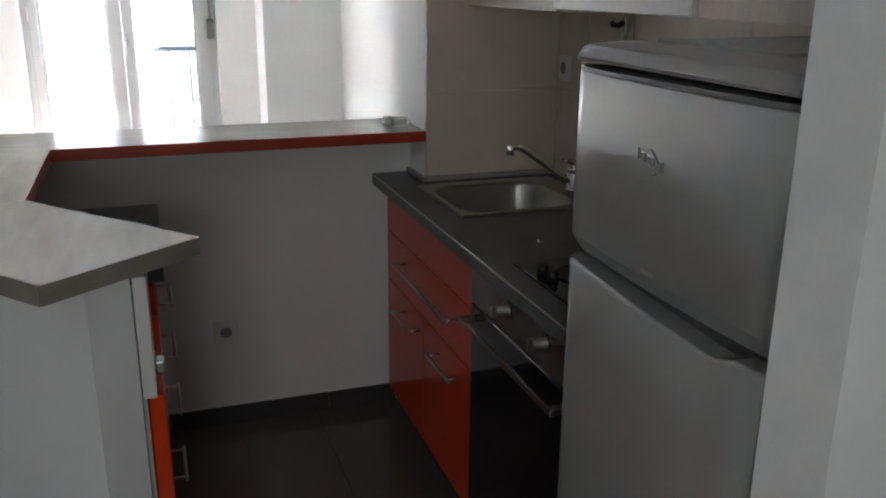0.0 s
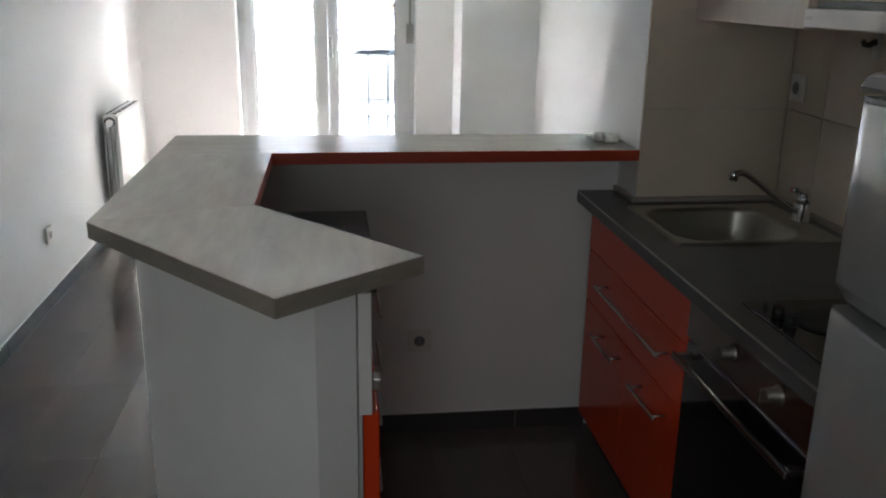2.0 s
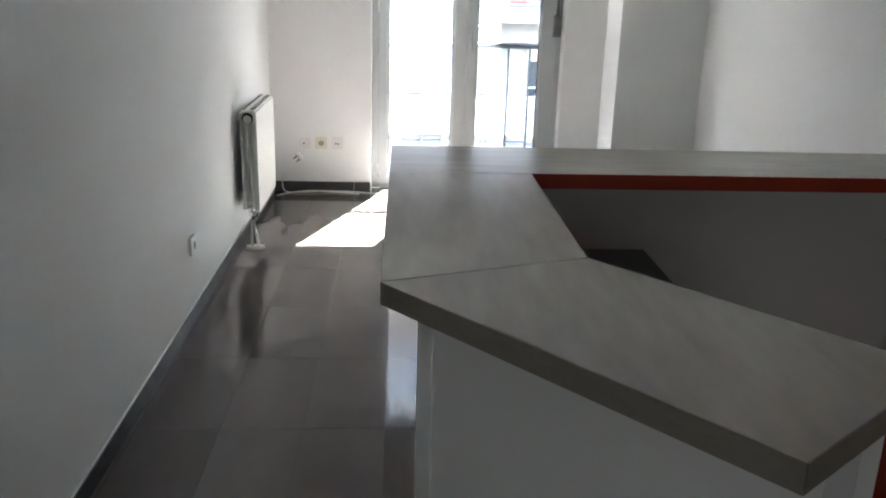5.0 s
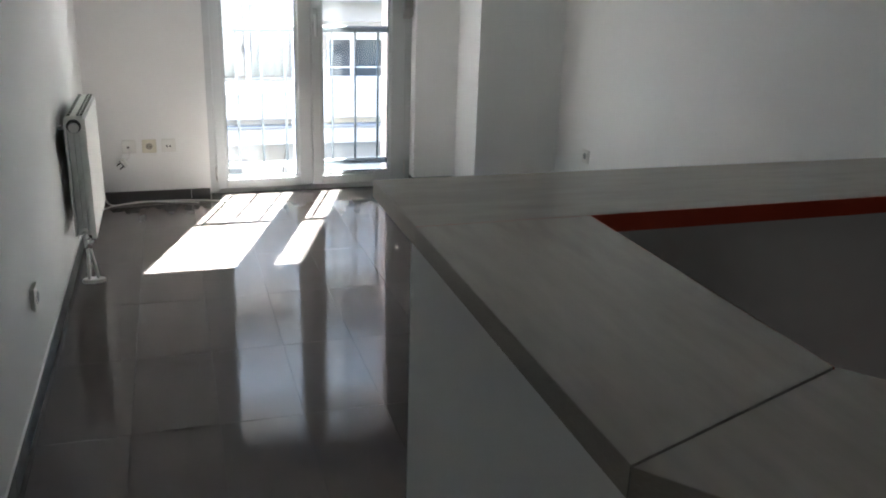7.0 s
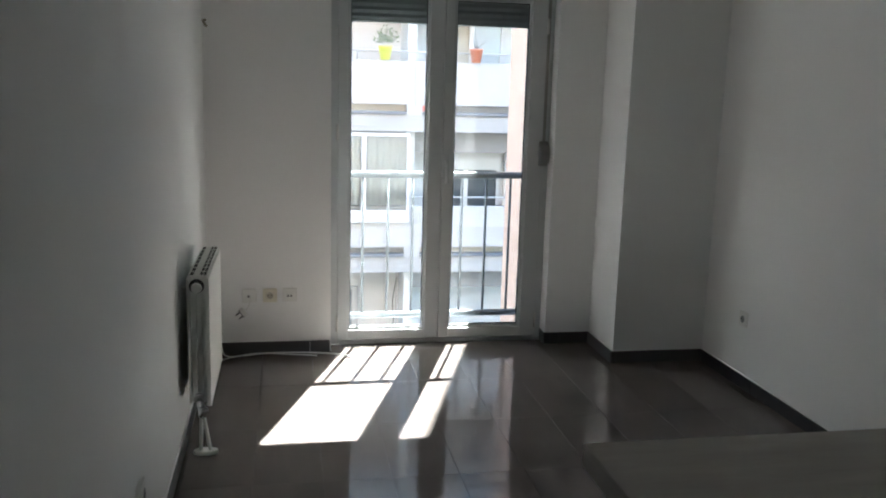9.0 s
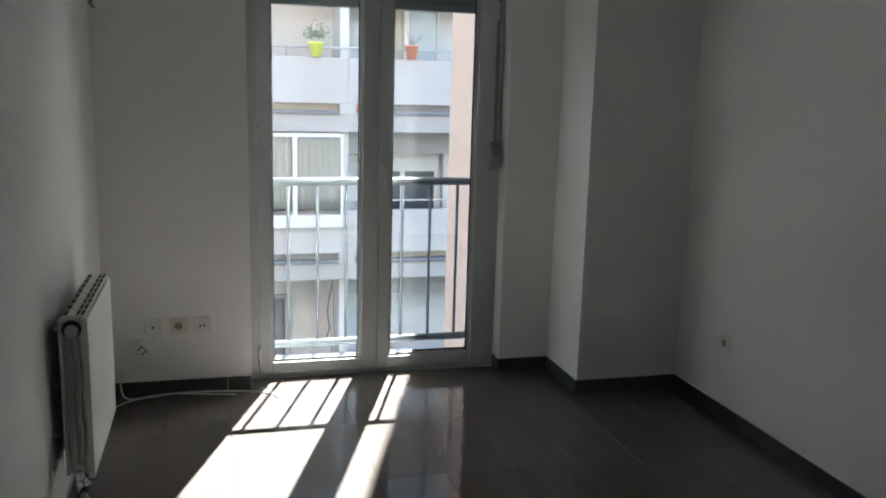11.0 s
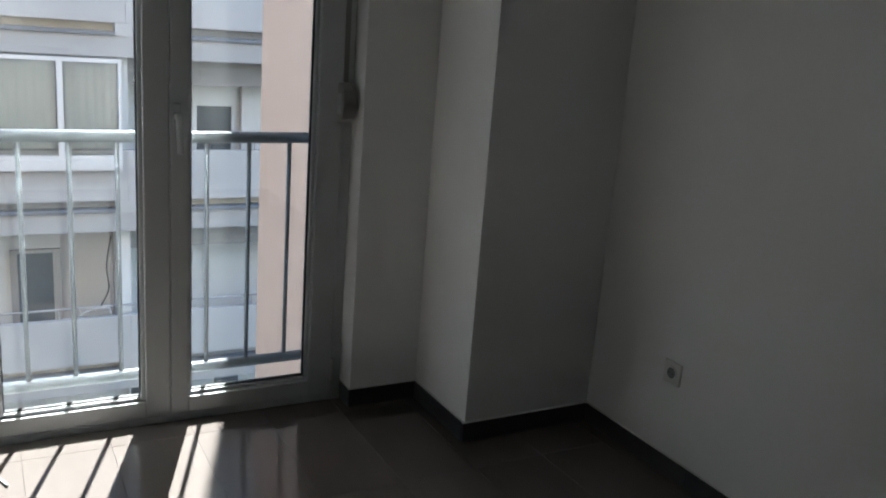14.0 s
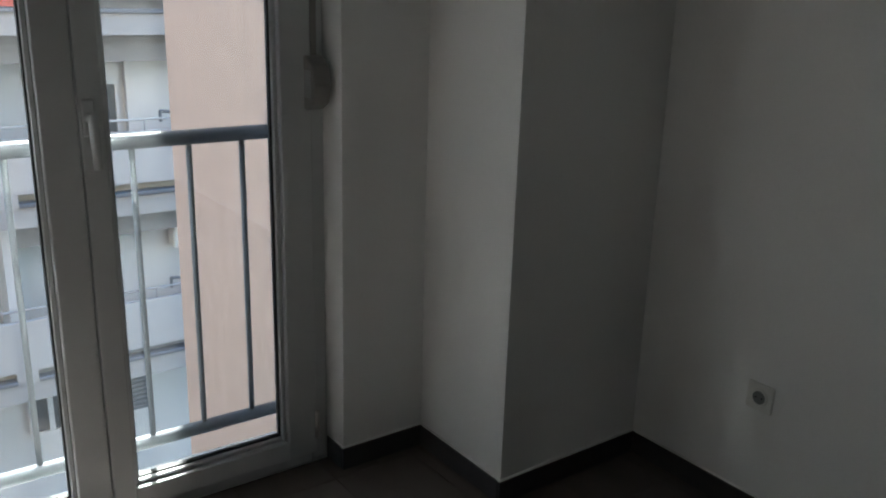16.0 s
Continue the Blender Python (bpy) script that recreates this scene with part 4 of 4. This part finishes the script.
for k in range(-2, 4):
    zt = 1.99 + STOREY * k                   # top of this storey's parapet
    for j, (a, b2) in enumerate(((FX0, -13.8), (-13.5, -8.4), (-8.1, -3.0), (-2.7, 2.68), (2.98, 8.3), (8.6, FX1))):
        part("parapet", box(max(FX0, a - 0.149), min(FX1, b2 + 0.149), YF, YF + 0.09, zt - 0.80, zt, 0.004), M_PARAPET, fac)
        part("flashing", box(a, b2, YF - 0.03, YF + 0.16, zt - 0.99, zt - 0.93, 0.01), M_SLABTOP, fac)
        part("slot_back", box(a, b2, YF + 0.18, YF + 0.22, zt - 0.93, zt - 0.78), M_TAN if (j + k) % 2 else M_GREYWALL, fac)
    for a in (-13.65, -8.25, -2.85, 2.83, 8.45):
        part("post", box(a - 0.149, a + 0.149, YF + 0.006, YF + 0.12, zt - 0.99, zt - 0.801), M_PARAPET, fac)
    part("slab", box(FX0, FX1, YF + 0.02, 12.35, zt - 1.30, zt - 0.991), M_CONC, fac)
    part("side_wall", box(2.72, 2.88, YF + 0.23, 12.349, zt - 0.99, zt + 1.42), M_LOGGIA, fac)
    part("lintel", box(2.89, FX1, YF + 0.5, YF + 0.62, zt + 1.0, zt + 1.4), M_GREYWALL, fac)
# glazed loggia one storey below, and windows behind the others
loggia_window = facade_window(-2.6, 2.74, -0.86, 0.66, YF - 0.06, [-0.9, 0.3, 1.88], M_LOGGIAGLASS)


def facade_curtain(x0, x1, z0, z1, y):
    """A sheer curtain hanging in uneven folds from x0 to x1."""
    b = bmesh.new()
    n = int((x1 - x0) / 0.018)
    rows = []
    for i in range(n + 1):
        x = x0 + (x1 - x0) * i / n
        d = 0.006 * math.sin(x * 53) + 0.005 * math.sin(x * 23 + 1.3) + 0.003 * math.sin(x * 9)
        rows.append([b.verts.new((x, y + d * k, z)) for z, k in ((z0, 1.0), ((z0 + z1) / 2, 0.8), (z1, 0.5))])
    for p, q in zip(rows, rows[1:]):
        for j in range(2):
            b.faces.new((p[j], q[j], q[j + 1], p[j + 1])).smooth = True
    r = bmesh.ops.extrude_face_region(b, geom=list(b.faces))
    bmesh.ops.translate(b, verts=[g for g in r["geom"] if isinstance(g, bmesh.types.BMVert)], vec=(0, 0.002, 0))
    bmesh.ops.recalc_face_normals(b, faces=b.faces)
    part("curtain", b, M_CURTAIN, loggia_window, "pale sheer curtain in folds")


for xa, xb in ((-2.54, -0.96), (-0.84, 0.24), (0.36, 1.82), (1.94, 2.68)):
    facade_curtain(xa, xb, -0.70, 0.60, YF - 0.026)
part("room_back", box(-2.55, 2.70, YF + 0.25, YF + 0.30, -0.86, 1.10), M_CONC, fac, "shaded wall behind the curtained loggia")
part("window_apron", box(-2.6, 2.74, YF - 0.11, YF - 0.02, -1.03, -0.862, 0.005), M_WINWHITE, fac)
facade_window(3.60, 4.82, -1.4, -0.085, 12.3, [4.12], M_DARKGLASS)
part("shutter", box(3.58, 4.84, 12.21, 12.29, -0.08, 0.285), M_WINWHITE, fac, "half-lowered pale roller shutter")
part("wall_panel", box(4.94, 6.2, 12.20, 12.34, -1.4, 0.29), M_WINWHITE, fac)
facade_window(3.82, 4.80, 1.3, 3.05, 12.3, [4.15], [M_TAN, M_SKYPANE])
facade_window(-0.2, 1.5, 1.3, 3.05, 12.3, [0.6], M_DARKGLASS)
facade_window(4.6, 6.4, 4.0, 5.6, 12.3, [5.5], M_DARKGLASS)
part("balcony_door", box(1.24, 1.78, 12.28, 12.345, -4.3, -2.66), M_DARKDOOR, fac, "dark glazed balcony door")
b = bmesh.new()
for a, c in ((1.13, 1.24), (1.78, 1.90)):
    add_box(b, a, c, 12.26, 12.345, -4.3, -2.60)
add_box(b, 1.24, 1.78, 12.26, 12.345, -2.66, -2.60)
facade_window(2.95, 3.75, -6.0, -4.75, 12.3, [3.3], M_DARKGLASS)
part("door_frame", b, M_CONC, fac)
part("drain_pipe", tube([(2.62, 11.5, -4.3), (2.62, 11.5, -2.05)], 0.035, 10), M_CONC, fac)
part("cable", tube(curve_points([(2.60, 11.4, -2.2), (2.52, 11.38, -2.7), (2.55, 11.4, -3.1), (2.4, 11.35, -3.4)], 6), 0.012, 6), M_BLACK, fac)
for k in (-2, -1, 0):
    zt = 1.99 + STOREY * k
    part("hand_rail", tube([(FX0, YF + 0.05, zt + 0.17), (FX1, YF + 0.05, zt + 0.17)], 0.018, 8), M_PARAPET if k > -2 else M_CONC, fac)
    rp = bmesh.new()
    for q in range(24):
        add_tube(rp, [(FX0 + 0.5 + q * 1.55, YF + 0.05, zt - 0.005), (FX0 + 0.5 + q * 1.55, YF + 0.05, zt + 0.17)], 0.012, 6)
    part("rail_post", rp, M_CONC, fac)

louvre = part("louvre_shutter", box(4.52, 4.98, 12.31, 12.345, -5.98, -4.82, 0.004), M_DARKDOOR, fac, "dark slatted louvre shutter")
for q in range(13):
    part("slat", box(4.55, 4.95, 12.285, 12.309, -5.93 + q * 0.085, -5.885 + q * 0.085, 0.003), M_SLABTOP, louvre)
for zr in (-0.46, -3.18):
    part("rail_return", tube(curve_points([(5.12, YF + 0.10, zr - 0.16), (5.12, YF + 0.10, zr - 0.02), (5.16, YF + 0.10, zr), (5.7, YF + 0.10, zr - 0.06), (6.5, YF + 0.10, zr - 0.14)], 6), 0.025, 10), M_RAIL, fac, "grey steel rail end on the parapet")

# pots on the opposite balcony
def pot(x, z, r0, r1, h, material, label):
    o = thing("flower_pot", (x, YF - 0.05, z), label, "flower pot", "balcony pots")
    part("vessel", tube([(x, YF - 0.06, z), (x, YF - 0.06, z + h), (x, YF - 0.06, z + h + 0.002), (x, YF - 0.06, z + h + 0.03)], [r0, r1, r1 * 1.08, r1 * 1.1], 18), material, o)
    return o


py = pot(2.255, 1.995, 0.085, 0.125, 0.22, M_POTY, "lime yellow flower pot with a bushy plant")
lv = bmesh.new()
rng = random.Random(4)
for i in range(170):
    c = Vector((2.255 + rng.gauss(0, 0.10), YF - 0.06 + rng.gauss(0, 0.08), 2.30 + abs(rng.gauss(0, 0.10))))
    d = Vector((rng.uniform(-1, 1), rng.uniform(-1, 1), rng.uniform(-0.4, 1))).normalized()
    s = d.orthogonal().normalized() * rng.uniform(0.014, 0.024)
    d *= rng.uniform(0.04, 0.07)
    q = [lv.verts.new(c), lv.verts.new(c + d * 0.5 + s), lv.verts.new(c + d), lv.verts.new(c + d * 0.5 - s)]
    lv.faces.new(q)
part("foliage", lv, M_LEAF, py, "bushy green leaves")
po = pot(3.965, 1.995, 0.085, 0.12, 0.22, M_POTO, "terracotta orange flower pot with bare twigs")
tw = bmesh.new()
for i in range(5):
    a = rng.uniform(0, 6.28)
    add_tube(tw, [(3.965, YF - 0.06, 2.24), (3.965 + 0.12 * math.cos(a), YF - 0.06, 2.34), (3.965 + 0.26 * math.cos(a), YF - 0.06, 2.40 + 0.06 * i)], [0.008, 0.006, 0.003], 5)
part("twigs", tw, M_BLACK, po)
solid("storage_box", box(2.98, 3.35, YF + 0.10, YF + 0.175, 1.07, 1.17, 0.01), M_REDTHING, (3.2, YF + 0.1, 1.07), "red plastic box behind the balcony slot", "box")
ac = thing("air_conditioner", (5.86, 12.2, -2.97), "outdoor air conditioner unit on the loggia wall", "air conditioner")
part("casing", box(5.5, 6.22, 12.0, 12.34, -2.97, -2.44, 0.02), M_ACBOX, ac)
part("fan_grille", tube([(5.95, 11.999, -2.7), (5.95, 11.985, -2.7)], [0.2, 0.19], 20), M_BLACK, ac)

rk = thing("drying_rack", (2.3, 11.3, -4.05), "small white folding drying rack on the lower balcony", "drying rack")
part("frame", tube(curve_points([(2.06, 11.3, -4.05), (2.08, 11.3, -3.55), (2.22, 11.3, -3.43), (2.42, 11.3, -3.40), (2.56, 11.3, -3.46), (2.60, 11.3, -4.05)], 6), 0.014, 8), M_WINWHITE, rk)
for q in range(4):
    part("bar", tube([(2.12 + 0.11 * q, 11.3, -3.52 + 0.02 * q), (2.12 + 0.11 * q, 11.75, -3.52 + 0.02 * q)], 0.008, 6), M_WINWHITE, rk)
solid("bucket", tube([(2.66, 11.35, -4.05), (2.66, 11.35, -3.78), (2.66, 11.35, -3.77)], [0.09, 0.12, 0.125], 16), M_BLACK, (2.66, 11.35, -4.05), "dark round bucket on the lower balcony", "bucket")

# ---------------------------------------------------------------- wall tiles of the kitchen
splash = structure("splashback", box(XK + 0.004, XR + 0.002, -6.199, -4.233, 0.0, ZC), M_WGROUT, "cream glazed tile splashback in the kitchen", "wall tiles")
TW, TH = 0.26, 0.30


def tile_mesh(name, sx, sy, sz, bev, material):
    return to_mesh(name, box(-sx / 2, sx / 2, -sy / 2, sy / 2, -sz / 2, sz / 2, bev), material, (0, 0, 0))


me = tile_mesh("tile", 0.008, TW - 0.003, TH - 0.003, 0.001, M_WTILE)
for i in range(-1, 8):
    for j in range(0, 4):
        yc, zc = -4.32 - TW * i, 0.89 + TH * (j - 0.5)
        if yc + TW / 2 < -6.2:
            continue
        if yc + TW / 2 > -4.2:
            continue
        ob = new("tile", me)
        ob.parent = splash
        ob.location = (XK + 0.004, yc, zc)
cut = tile_mesh("tile", 0.008, 0.2065, TH - 0.003, 0.001, M_WTILE)
for j in range(0, 4):
    ob = new("tile", cut)
    ob.parent = splash
    ob.location = (XK + 0.004, -4.34525, 0.89 + TH * (j - 0.5))
pier_t = structure("pier_tiling", box(2.364, XK + 0.003, -4.2365, -4.2325, 0.0, ZC), M_WGROUT, "cream glazed tiles on the pier face", "wall tiles")
me = tile_mesh("tile", 0.475, 0.005, TH - 0.003, 0.001, M_WTILE)
for i in range(1):
    for j in range(0, 5):
        ob = new("tile", me)
        ob.parent = pier_t
        ob.location = (2.364 + 0.2375, -4.2375, 0.89 + TH * (j - 0.5))

# ---------------------------------------------------------------- floor tiles
PX, PY = 0.2815, 0.570
me = tile_mesh("floor_tile", PX - 0.001, PY - 0.001, 0.012, 0.0005, M_TILE)
half = {}
i0 = 0.87 - 4 * PX
for i in range(0, 12):
    xa, xb = max(0.001, i0 + PX * i), min(XR - 0.001, i0 + PX * (i + 1))
    if xb - xa < 0.02:
        continue
    yk = -3.0 + 6 * PY
    while yk > YB:
        ya, yb = max(YB + 0.001, yk - PY), min(-0.02, yk)
        if yb - ya > 0.02:
            w_, l_ = round(xb - xa - 0.001, 4), round(yb - ya - 0.001, 4)
            if (w_, l_) not in half:
                half[(w_, l_)] = tile_mesh("floor_tile", w_, l_, 0.012, 0.0005, M_TILE)
            ob = new("floor_tile", half[(w_, l_)])
            ob.parent = floor
            ob.location = ((xa + xb) / 2, (ya + yb) / 2, -0.006)
            ob.rotation_euler = (rng.gauss(0, 0.00035), rng.gauss(0, 0.00035), 0)
        yk -= PY
